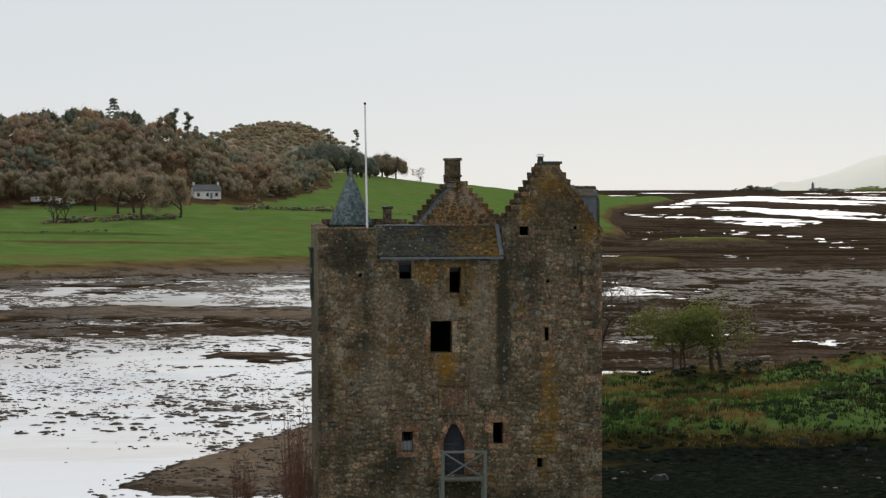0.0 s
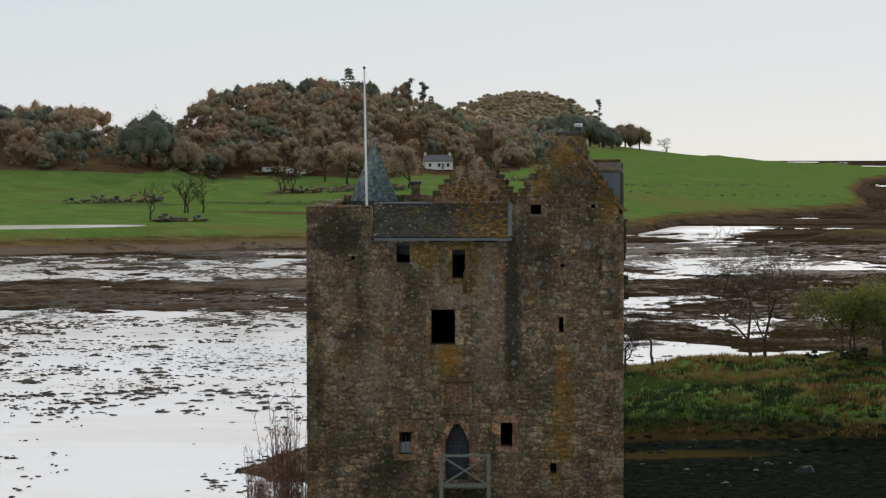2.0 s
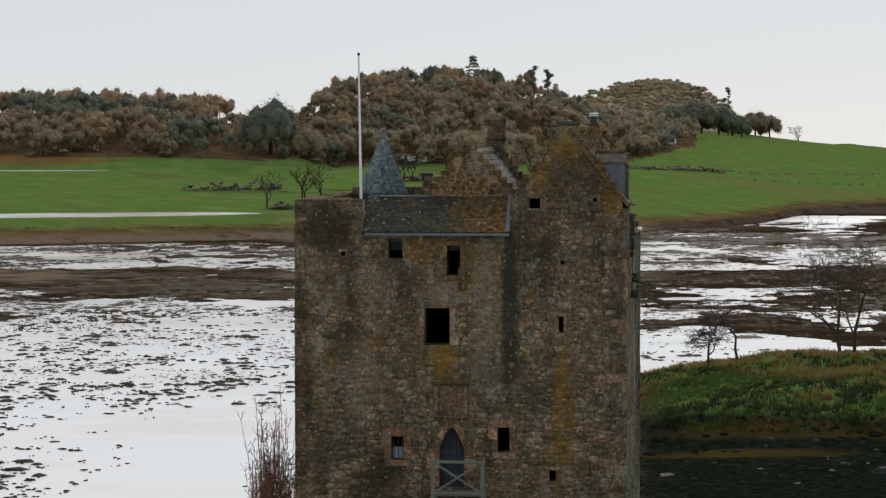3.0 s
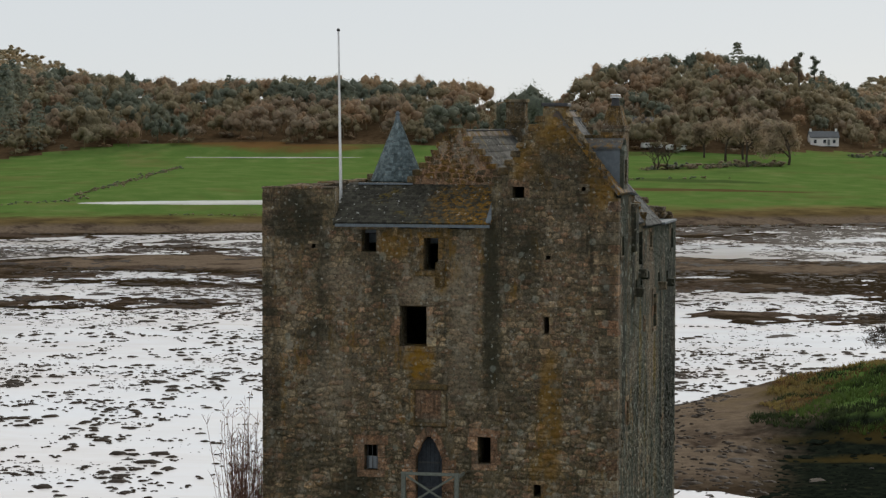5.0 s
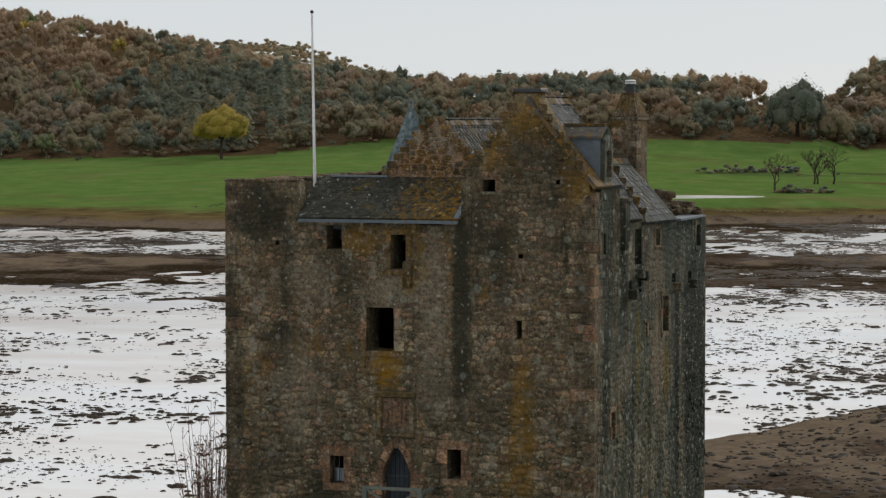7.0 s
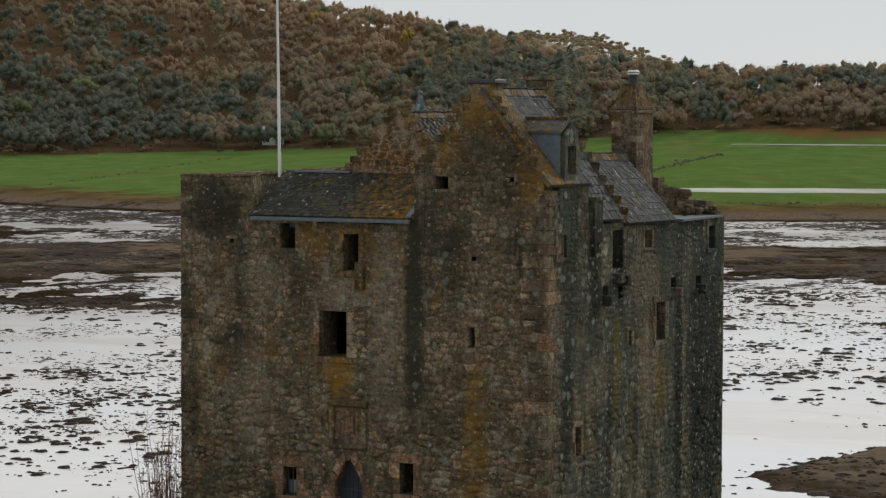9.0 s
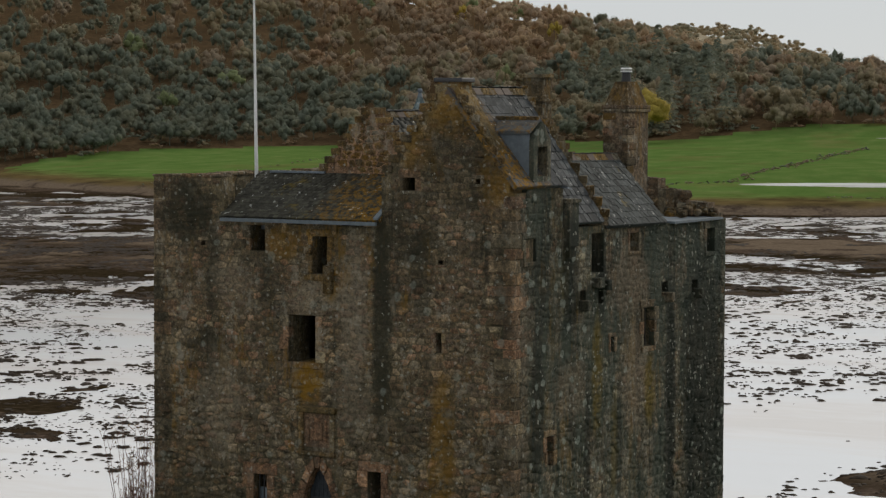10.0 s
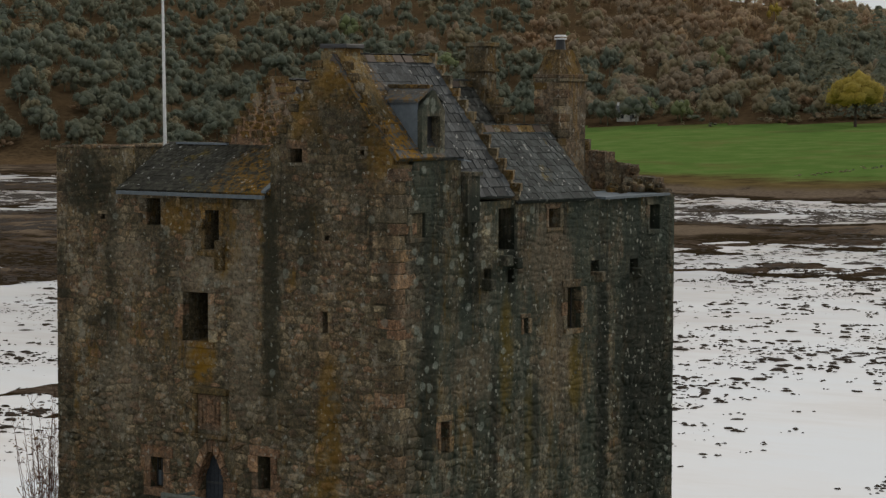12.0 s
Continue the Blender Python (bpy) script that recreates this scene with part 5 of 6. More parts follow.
def build_woods():
    r = np.random.default_rng(11)
    spots_near, spots_hill = [], []
    for az0, az1, d0, d1, gap in ((-56, -9, 640, 1560, 10.2), (-9, 0.7, 780, 1500, 9.2)):
        d = d0
        while d < d1:
            step = gap / d * 57.3 * (1 if d < 1000 else 1.25)
            for az in np.arange(az0, az1, step):
                a, dd = math.radians(az + r.uniform(-0.5, 0.5) * step), d + r.uniform(-0.5, 0.5) * gap
                deg = math.degrees(a)
                x, y = P0[0] + dd * math.sin(a), P0[1] + dd * math.cos(a)
                start = float(np.interp(deg, WOOD_AZ, WOOD_D))
                end = float(np.interp(deg, HILL_AZ, HILL_D))
                if dd < start + 20 * vnoise(np.array([x / 30]), np.array([y / 30]), 4)[0] or dd > end + 40:
                    continue
                if abs(x + 22) < 12 and 780 < y < 852:      # the farm stands clear
                    continue
                if deg > 0.6:
                    continue
                z = ground_z(x, y)
                if z < -5.5:
                    continue
                up = (dd - start) / max(end - start, 60)
                n = float(fractal(np.array([x / 45]), np.array([y / 45]), 3, 15)[0])
                low_green = deg < -25
                u = n + r.uniform(-0.11, 0.11)
                h = r.uniform(9, 15) * (1.0 if up > 0.12 else 0.9)
                if -10.6 < deg < -8.3:
                    h *= 0.6
                p = r.integers(0, 6)
                # Trees near the crest take the pale tone that stands for haze and rim light.
                if low_green:
                    v = 1.15 * up + 0.9 * (n - 0.5) + r.uniform(-0.2, 0.2) + (0.28 if deg > -31 else 0.0)
                    m = 2 if v < 0.5 else 1 if v < 0.63 else 3 if v < 0.85 else 0 if v < 1.05 else 6
                    if r.random() < 0.02:
                        m = 4 if r.random() < 0.2 else 5
                else:
                    m = 2 if u < 0.43 else 1 if u < 0.5 else 3 if u < 0.57 else 0 if u < 0.62 else 1
                    if up > 0.75 and r.random() < 0.35:
                        m = 6
                if (-24.5 < deg < -20.5) and 0.05 < up < 0.6 and r.random() < 0.3:
                    p, m, h = 6 + r.integers(0, 3), 2, r.uniform(14, 21)
                elif r.random() < 0.008:
                    p, m, h = 6 + r.integers(0, 3), 2, r.uniform(12, 17)
                w = r.uniform(0.7, 1.25) if p < 6 else r.uniform(1.0, 1.5)
                (spots_near if up < 0.15 else spots_hill).append((x, y, z - 0.4, h, w, p, m))
            d += gap * (0.95 if d < 1000 else 1.6)
    plant("hillside_wood", spots_hill, PROTOS, M_LEAF, "autumn woodland in russet, brown and dark green", "woodland", r)
    edge = []
    for x, y, z, h, w, p, m in spots_near:
        edge.append((x, y, z, h, w, 9 + p % 5 if p < 6 else p, m))
        if r.random() < 0.8:                      # bushes under the eaves of the wood
            edge.append((x + r.uniform(-5, 5), y - r.uniform(2, 10), z - 0.9, r.uniform(2.5, 5.5), r.uniform(1.3, 1.9), 14 + r.integers(0, 4), (1, 3, 2, 0)[r.integers(0, 4)]))
    plant("wood_edge", edge, PROTOS, M_LEAF, "mixed trees and scrub along the field edge", "woodland", r)


build_woods()


def tube(verts, faces, a, b, ra, rb, sides):
    d = (b - a).normalized()
    u = d.orthogonal().normalized()
    v = d.cross(u)
    o = len(verts)
    for c, r in ((a, ra), (b, rb)):
        for i in range(sides):
            t = 2 * math.pi * i / sides
            verts.append(tuple(c + u * (r * math.cos(t)) + v * (r * math.sin(t))))
    for i in range(sides):
        j = (i + 1) % sides
        faces.append((o + i, o + j, o + sides + j, o + sides + i))


def tree(x, y, h, seed, label, leaves=0, mat=None, size=0.0, spread=0.75, trunks=1, z=None, twig=0.011, levels=6, girth=0.026):
    """A tree with a tapered trunk, limbs and twigs; leaves: how many leaf clumps hang on the twigs."""
    r = random.Random(seed)
    base = Vector((x, y, ground_z(x, y) - 0.15 if z is None else z))
    tv, tf, bv, bf, tips = [], [], [], [], []

    def grow(p, d, length, rad, level):
        bend = Vector((r.uniform(-1, 1), r.uniform(-1, 1), r.uniform(-0.3, 0.5))) * 0.22
        mid = p + (d + bend).normalized() * length * 0.5
        end = mid + (d - bend * 0.6 + Vector((0, 0, 0.06))).normalized() * length * 0.5
        v, f = (tv, tf) if level <= 1 else (bv, bf)
        n = 7 if level == 0 else 5 if level < 3 else 3
        tube(v, f, p, mid, rad, rad * 0.82, n)
        tube(v, f, mid, end, rad * 0.82, rad * 0.62, n)
        if level >= levels - 3:
            tips.append((end, length))
        if level >= levels:
            return
        for k in range(r.choice((2, 3, 3)) if level < levels - 1 else 3):
            side = Vector((r.gauss(0, 1), r.gauss(0, 1), r.gauss(0, 0.45))).normalized()
            nd = (d * (1 - spread * 0.62) + side * spread + Vector((0, 0, 0.16))).normalized()
            grow(end if k < 2 else mid, nd, length * r.uniform(0.62, 0.86), max(rad * r.uniform(0.5, 0.66), twig), level + 1)

    for k in range(trunks):
        lean = Vector((r.uniform(-0.16, 0.16) * (k + 0.3), r.uniform(-0.12, 0.12), 1)).normalized()
        grow(base + Vector((k * h * 0.08, 0, 0)), lean, h * 0.27, h * girth, 0)
    top = tagged(new("tree"), label, "tree")
    sheet("trunk", tv, tf, [M_BARK], parent=top, smooth=True)
    tagged(sheet("branchwork", bv, bf, [M_BARK], parent=top), "fine crooked twigs and boughs", kind="stuff")
    if leaves:
        rr = np.random.default_rng(seed)
        c = np.array([r.choice(tips)[0][:] for _ in range(leaves)])
        pts = c + rr.normal(0, h * 0.035, (leaves, 3))
        t = leaf_tris(pts, rr.normal(0, 1, (leaves, 3)) + np.array([0, 0, 0.6]), size or h * 0.013, rr)
        sheet("crown", t.reshape(-1, 3), np.arange(len(t) * 3).reshape(-1, 3), [mat], parent=top)
    return top


M_FRESH = leaf("leaf_fresh_green", (0.15, 0.175, 0.042), (0.19, 0.195, 0.055))
BARE = "bare grey-brown tree with spreading crooked limbs"
tree(30.6, 141, 16, 41, "bare twin-stemmed tree on the grassy bank", trunks=2, spread=0.72, girth=0.012, levels=7, twig=0.014)
tree(18.2, 133, 8.0, 42, "small bare crooked tree on the bank", spread=1.0, girth=0.017, twig=0.016, levels=7)
tree(20.8, 134, 8.6, 43, "small bare crooked tree on the bank", spread=1.0, girth=0.017, twig=0.016, levels=7)
tree(38.4, 136, 10.5, 44, "small tree still in green leaf on the bank", girth=0.012, leaves=5200, mat=M_FRESH, trunks=3, spread=0.9)
tree(43, 138, 10.0, 45, "small tree with thinning leaves on the bank", leaves=1500, mat=M_FRESH, trunks=2, spread=0.85)
for i, (x, y, h) in enumerate(((-92, 573, 12.5), (-87, 604, 12), (-82, 606, 12), (-69, 703, 11), (-65, 705, 10))):
    tree(x, y, h, 60 + i, "bare field tree with thin upright limbs", spread=0.6, twig=0.05, levels=5, trunks=1 + i % 2)
for i, (x, y, h) in enumerate(((-51, 757, 19), (-41, 727, 20), (-29, 748, 19), (-60, 775, 16), (-46, 770, 18))):
    tree(x, y, h, 70 + i, "field tree with a thin russet crown", leaves=3000, mat=M_LEAF[3], size=0.36, spread=0.7, twig=0.05, levels=5)
for i, (x, y, h) in enumerate(((2, 905, 17), (10, 930, 15), (-6, 890, 14))):
    tree(x, y, h, 80 + i, "tall tree with autumn leaves beside the pasture", leaves=3000, mat=M_LEAF[i % 2], size=0.36, spread=0.7, twig=0.05, levels=5)


def leafy(name_label, x, y, h, proto_fn, mat, seed, w=1.0):
    """A full-crowned tree that stands out from the wood."""
    r = np.random.default_rng(seed)
    top = tagged(new("tree"), name_label, "tree")
    z = ground_z(x, y) - 0.2
    v, f = proto_fn(r)
    sheet("crown", v * np.array([h * w, h * w, h]) + np.array([x, y, z]), f, [mat], parent=top, smooth=True)
    tv, tf = [], []
    tube(tv, tf, Vector((x, y, z - 0.3)), Vector((x, y, z + h * 0.5)), h * 0.028, h * 0.014, 7)
    for k in range(5):
        a = 1.3 * k
        tube(tv, tf, Vector((x, y, z + h * 0.3)), Vector((x + h * 0.2 * w * math.cos(a), y + h * 0.2 * w * math.sin(a), z + h * 0.62)), h * 0.012, h * 0.005, 5)
    sheet("trunk", tv, tf, [M_BARK], parent=top, smooth=True)


leafy("broad tree with bright yellow autumn leaves", -294, 668, 20, lambda r: crown(40, 150, 0.012, r, 0.9, core=0.8), M_LEAF[4], 5, 1.05)
def pine(x, y, top, seed):
    """A tall old pine: bare leaning stem, ragged flat tufts near the top."""
    r = np.random.default_rng(seed)
    z = ground_z(x, y) - 0.2
    h = min(max(top - z, 16), 32)
    thing = tagged(new("tree"), "tall old pine with ragged tufts standing clear of the wood", "tree")
    tv, tf, pieces = [], [], []
    stem_top = Vector((x + r.uniform(-0.8, 0.8), y, z + h * 0.97))
    foot = Vector((x, y, z))
    tube(tv, tf, foot, stem_top, 0.45, 0.1, 7)
    for k in range(9):
        f = 0.55 + 0.45 * k / 8
        a = r.uniform(0, 6.28)
        at = foot.lerp(stem_top, f)
        reach = h * r.uniform(0.02, 0.11) * (1.3 - 0.6 * f)
        end = at + Vector((reach * math.cos(a), reach * math.sin(a), 0.5))
        tube(tv, tf, at, end, 0.12, 0.05, 4)
        rad = r.uniform(0.8, 1.7)
        v = np.array(end[:]) + KNOT_V * np.array([rad, rad, rad * 0.55]) * r.uniform(0.6, 1.3, (len(KNOT_V), 1))
        d = r.normal(0, 1, (40, 3))
        d /= np.linalg.norm(d, axis=1, keepdims=True)
        t = leaf_tris(np.array(end[:]) + d * np.array([rad, rad, rad * 0.6]) * 1.15, d, 0.3, r)
        pieces += [(v, KNOT_F), loose(t)]
    sheet("crown", *joined(*pieces), [M_LEAF[2]], parent=thing, smooth=True)
    sheet("trunk", tv, tf, [M_BARK], parent=thing, smooth=True)


for i, (x, y, top) in enumerate(((-36.6, 933, 47), (-32.5, 968, 46), (40, 1300, 46), (56, 1330, 46))):
    pine(x, y, top, 20 + i)
for i, (x, y, h) in enumerate(((-122, 770, 27), (-108, 768, 15), (-99, 790, 13), (22, 1270, 22), (30, 1285, 25), (40, 1290, 26), (50, 1300, 24), (58, 1315, 20), (64, 1340, 15), (74, 1390, 21), (83, 1400, 19))):
    leafy("dark rounded tree at the field edge", x, y, h, lambda r: crown(34, 130, 0.015, r, 1.2, low=0.36, core=0.7), M_LEAF[(2, 1, 3)[i % 3] if i < 3 else 3 if i > 8 else 2], 30 + i, 0.95)
tree(112, 1600, 15, 91, "bare lone tree on the skyline of the pasture", spread=0.7, twig=0.09, levels=5)


def build_scrub():
    """Bushes in hedge lines and rough corners of the pasture."""
    r = np.random.default_rng(17)
    spots = []
    for (x0, y0), (x1, y1), n, hmax in (((-214, 469), (-196, 508), 26, 0.9), ((-196, 508), (-213, 655), 60, 1.3), ((-352, 473), (-376, 640), 30, 0.8), ((30, 845), (135, 1038), 40, 1.1),
                                      ((28, 800), (190, 1010), 40, 1.0), ((-100, 640), (-40, 668), 14, 1.3), ((-92, 571), (-78, 577), 16, 3.0), ((-125, 640), (-100, 655), 18, 3.4),
                                      ((-72, 700), (-30, 740), 40, 3.0), ((-10, 800), (40, 850), 40, 2.8), ((-160, 478), (-60, 520), 60, 0.7), ((-60, 512), (20, 530), 60, 0.7)):
        for k in range(n):
            f = (k + r.uniform(-0.5, 0.5)) / n
            x, y = x0 + (x1 - x0) * f + r.normal(0, 1.2), y0 + (y1 - y0) * f + r.normal(0, 1.2)
            spots.append((x, y, ground_z(x, y) - 0.3 * hmax, r.uniform(0.5, 1) * hmax * 1.5, r.uniform(1.2, 2.2), 14 + r.integers(0, 4), (1, 3, 2)[r.integers(0, 3)]))
    plant("field_scrub", spots, PROTOS, M_LEAF, "low hedges and scrub across the pasture", "scrub", r)


build_scrub()


# ---- seaweed, stones, grass on the near shore ----
def lumps(name, spots, material, label, category, sides=7, seed=1, low=False):
    """Many low irregular mounds as one mesh. Spots: x, y, z, radius, height."""
    r = np.random.default_rng(seed)
    s = np.asarray(spots)
    n = len(s)
    a = np.linspace(0, 2 * np.pi, sides, endpoint=False)[None, :] + r.uniform(0, 6.28, (n, 1))
    rad = s[:, 3:4] * r.uniform(0.55, 1.3, (n, sides))
    ring = np.stack([s[:, 0:1] + rad * np.cos(a), s[:, 1:2] + rad * np.sin(a), np.repeat(s[:, 2:3] - 0.04, sides, 1)], -1)
    mid = np.stack([s[:, 0:1] + rad * 0.55 * np.cos(a), s[:, 1:2] + rad * 0.55 * np.sin(a), s[:, 2:3] + s[:, 4:5] * r.uniform(0.5, 1.1, (n, sides))], -1)
    tip = np.stack([s[:, 0], s[:, 1], s[:, 2] + s[:, 4]], -1)[:, None]
    i = np.arange(sides)
    j = (i + 1) % sides
    verts = np.concatenate([ring, tip] if low else [ring, mid, tip], 1)
    k = verts.shape[1]
    f = np.concatenate([np.stack([i, j, sides + j], 1), np.stack([i, sides + j, sides + i], 1), np.stack([sides + i, sides + j, np.full(sides, 2 * sides)], 1)])
    if low:
        f = np.stack([i, j, np.full(sides, sides)], 1)
    faces = (f[None] + (np.arange(n) * k)[:, None, None]).reshape(-1, 3)
    return tagged(sheet(name, verts.reshape(-1, 3), faces, [material]), label, category, kind="stuff")


def build_weed():
    r = np.random.default_rng(23)
    n = 400000
    far = np.sqrt(r.uniform(165**2, 640**2, n))
    az = np.radians(r.uniform(-50, 17, n))
    x, y = P0[0] + far * np.sin(az), P0[1] + far * np.cos(az)
    z = height(x, y)
    big, mid = fractal(x / 40, y / 60, 3, 51), fractal(x / 9, y / 14, 3, 52)
    dens = np.interp(far, [165, 190, 215, 250, 290, 330, 345, 372, 400, 440, 480, 520, 640], [.3, .45, .5, .42, .4, .3, .5, .6, .5, .3, .5, .5, .4])
    deg = np.degrees(az)
    west = smooth(-deg, 26, 29) * smooth(far - 332 - 9.7 * (deg + 30), -6, 10) * (1 - smooth(far, 480, 510))       # thick weed off the western shore
    dens = np.maximum(dens * (1 - 0.95 * channel(far, deg)) * (1 + 0.5 * smooth(-deg, 8, 14) * (far < 330)), 0.9 * west)
    keep = (r.random(n) < dens * smooth(mid, 0.42 - 0.08 * (far > 335), 0.62 - 0.1 * (far > 335)) * (0.35 + 1.3 * smooth(big, 0.35, 0.65)) * 0.8) & (z < ZW + np.where((az > 0) | (west > 0.5), 0.9, 0.45))
    x, y, z, far = x[keep], y[keep], np.maximum(z[keep], ZW), far[keep]
    size = r.lognormal(-1.15, 0.6, len(x)) * np.interp(far, [165, 330, 345, 600], [0.55, 0.9, 1.35, 2.0])
    lumps("seaweed", np.stack([x, y, z, size, 0.04 + 0.08 * size], 1), M_WEED, "dark brown seaweed clumps in shallow water", "seaweed", 4, low=True)
    # larger beds of wrack, each a knot of clumps, on the near flats
    n = 31000
    far = np.sqrt(r.uniform(130**2, 350**2, n))
    deg = r.uniform(-44, 12, n)
    az = np.radians(deg)
    x, y = P0[0] + far * np.sin(az), P0[1] + far * np.cos(az)
    bed = 0.34 * smooth(fractal(x / 11, y / 15, 3, 57), 0.44, 0.62) * np.interp(far, [130, 190, 240, 262, 310, 350], [.5, 1, 1, .4, .4, 1])
    for a, ra, f, rf, k in ((-24, 3.5, 208, 14, 0.7), (-17, 4.0, 285, 40, 0.3), (-19.5, 4.0, 216, 16, 0.5), (-4.6, 3.0, 247, 7, 0.9), (-4.2, 3.5, 268, 10, 0.35), (-6.5, 2.0, 240, 18, 0.6), (-13.5, 4.0, 252, 30, 0.3), (-28, 4.5, 215, 9, 0.7),
                            (-29, 6.0, 196, 6, 0.8), (-32, 5.0, 226, 8, 0.5), (-16, 4.0, 205, 18, 0.25), (-33, 8.0, 315, 12, 0.8), (-15, 10, 345, 10, 0.5)):
        bed = np.maximum(bed, k * np.exp(-(((deg - a) / ra) ** 2 + ((far - f) / rf) ** 2) ** 2) * smooth(fractal(x / 5, y / 6, 3, 58), 0.38, 0.6))
    z = height(x, y)
    bed = bed * (1 - channel(far, deg))
    keep = (r.random(n) < bed) & (z < ZW + 0.5)
    x, y, z = (np.repeat(v[keep], 4) for v in (x, y, np.maximum(z, ZW)))
    size = np.repeat(np.minimum(r.lognormal(-0.85, 0.65, keep.sum()), 1.3), 4)
    x, y, size = x + r.normal(0, 1.0, len(x)) * size, y + r.normal(0, 1.3, len(x)) * size, size * r.uniform(0.2, 0.85, len(x))
    lumps("wrack_bed", np.stack([x, y, z, size, 0.05 + 0.13 * size], 1), M_WEED, "beds of dark brown wrack on the wet flats", "seaweed", 5, 4)
    # weed-covered stones along the near shores
    n = 26000
    x, y = r.uniform(-24, 95, n), r.uniform(78, 190, n)
    z = height(x, y)
    m = fractal(x / 7, y / 7, 3, 61)
    d = np.where(z < ZW + 1.5, smooth(z, ZW - 0.5, ZW + 0.1) * smooth(m, 0.28, 0.5), 0)
    d = np.where((x > 14) & (y < 108) & (z < ZW + 3.0), np.maximum(d, 0.75 * smooth(m, 0.3, 0.5)), d)
    keep = r.random(n) < d * 0.75
    x, y, z = x[keep], y[keep], np.maximum(z[keep], ZW)
    size = r.lognormal(-1.35, 0.5, len(x))
    for side, mat, text in ((x < 11, M_WEED, "weed-covered stones along the shingle shore"), (x >= 11, M_WRACK, "black wrack-covered stones below the bank")):
        lumps("shore_weed", np.stack([x, y, z, size, 0.04 + 0.09 * size], 1)[side], mat, text, "seaweed", 7, 2)
    n = 110
    x, y = r.uniform(14, 95, n), r.normal(101, 3.0, n)
    size = r.lognormal(-0.9, 0.5, n)
    lumps("shore_rocks", np.stack([x, y, height(x, y) - 0.15, size, 0.5 * size], 1), M_ROCK, "dark wet rocks below the grassy bank", "rock", 9, 3)


build_weed()


def build_grass():
    """Tussocks on the bank: fans of bent blades."""
    r = np.random.default_rng(29)
    n = 30000
    x, y = r.uniform(8, 100, n), r.uniform(92, 152, n)
    z = height(x, y)
    keep = z > ZW + 2.0
    x, y, z = x[keep], y[keep], z[keep]
    n = len(x)
    blades = 7
    a = r.uniform(0, 6.28, (n, blades))
    h = r.uniform(0.18, 0.5, (n, 1)) * r.uniform(0.6, 1.2, (n, blades)) * (0.5 + fractal(x / 6, y / 6, 2, 71))[:, None]
    w = 0.035 + 0.04 * r.random((n, blades))
    lean = r.uniform(0.15, 0.8, (n, blades)) * h
    bx, by = x[:, None] + 0.18 * np.cos(a), y[:, None] + 0.18 * np.sin(a)
    p0 = np.stack([bx - w * np.sin(a), by + w * np.cos(a), np.repeat(z[:, None] - 0.05, blades, 1)], -1)
    p1 = np.stack([bx + w * np.sin(a), by - w * np.cos(a), np.repeat(z[:, None] - 0.05, blades, 1)], -1)
    p2 = np.stack([bx + lean * np.cos(a), by + lean * np.sin(a), z[:, None] + h], -1)
    tris = np.stack([p0, p1, p2], 2).reshape(-1, 3)
    tone = fractal(x / 9, y / 6, 3, 77) + r.normal(0, 0.035, n) + 0.17 * smooth(y, 118, 134) - 0.12 * smooth(20 - x, 0, 8) - 0.07 * smooth(114 - y, 0, 8)
    # Dark tufts thicken low on the bank: the slope's shade put into colour.
    dark = fractal(x / 5, y / 4, 3, 78) + r.normal(0, 0.04, n) - 0.22 * smooth(117 - y, 0, 12) - 0.1 * smooth(x, 40, 60)
    index = np.repeat(np.where(dark < 0.38, 3, np.where(tone < 0.45, 0, np.where(tone < 0.545, 2, 1))), blades)
    tagged(sheet("bank_grass", tris, np.arange(len(tris)).reshape(-1, 3), M_TUFT, index), "rough green and straw-coloured grass tussocks", "grass", kind="stuff")
    # low gorse and bramble on the bank
    spots = []
    for k in range(420):
        bx, by = r.uniform(24, 98), r.uniform(108, 150)
        if fractal(np.array([bx / 14]), np.array([by / 14]), 2, 90)[0] < 0.62 - 0.22 * min(max((bx - 38) / 20, 0), 1):
            continue
        spots.append((bx, by, ground_z(bx, by) - 0.5, r.uniform(0.9, 2.4), r.uniform(1.2, 2.0), 14 + r.integers(0, 4), (0, 0, 1)[r.integers(0, 3)]))
    plant("bank_scrub", spots, PROTOS, M_GORSE, "low dark scrub on the grassy bank", "scrub", r)


build_grass()


def shrub(x, y, z, h, seed, label, mat, leaves):
    """A thicket of thin upright rods."""
    r = random.Random(seed)
    v, f, tips = [], [], []
    for k in range(48):
        p = Vector((x + r.gauss(0, 0.2), y + r.gauss(0, 0.2), z))
        d = Vector((r.gauss(0, 0.05), r.gauss(0, 0.05), 1)).normalized()
        n, hh = 7, h * r.uniform(0.6, 1.0)
        for i in range(n):
            q = p + d * hh / n
            d = (d + Vector((r.gauss(0, 0.035), r.gauss(0, 0.035), 0.06))).normalized()
            tube(v, f, p, q, 0.024 * (1 - i / n) + 0.006, 0.024 * (1 - (i + 1) / n) + 0.006, 3)
            if i > 1:
                for _ in range(3):
                    e = q + Vector((r.gauss(0, 0.16), r.gauss(0, 0.16), r.uniform(0.15, 0.4)))
                    tube(v, f, q, e, 0.008, 0.005, 3)
                    tips.append(e)
            p = q
    top = tagged(new("shrub"), label, "shrub")
    tagged(sheet("brushwood", v, f, [M_TWIG], parent=top), "thin reddish rods", kind="stuff")
    rr = np.random.default_rng(seed)
    c = np.array([r.choice(tips)[:] for _ in range(leaves)]) + rr.normal(0, 0.05, (leaves, 3))
    t = leaf_tris(c, rr.normal(0, 1, (leaves, 3)), 0.035, rr)
    sheet("leaves", t.reshape(-1, 3), np.arange(len(t) * 3).reshape(-1, 3), [mat], parent=top)


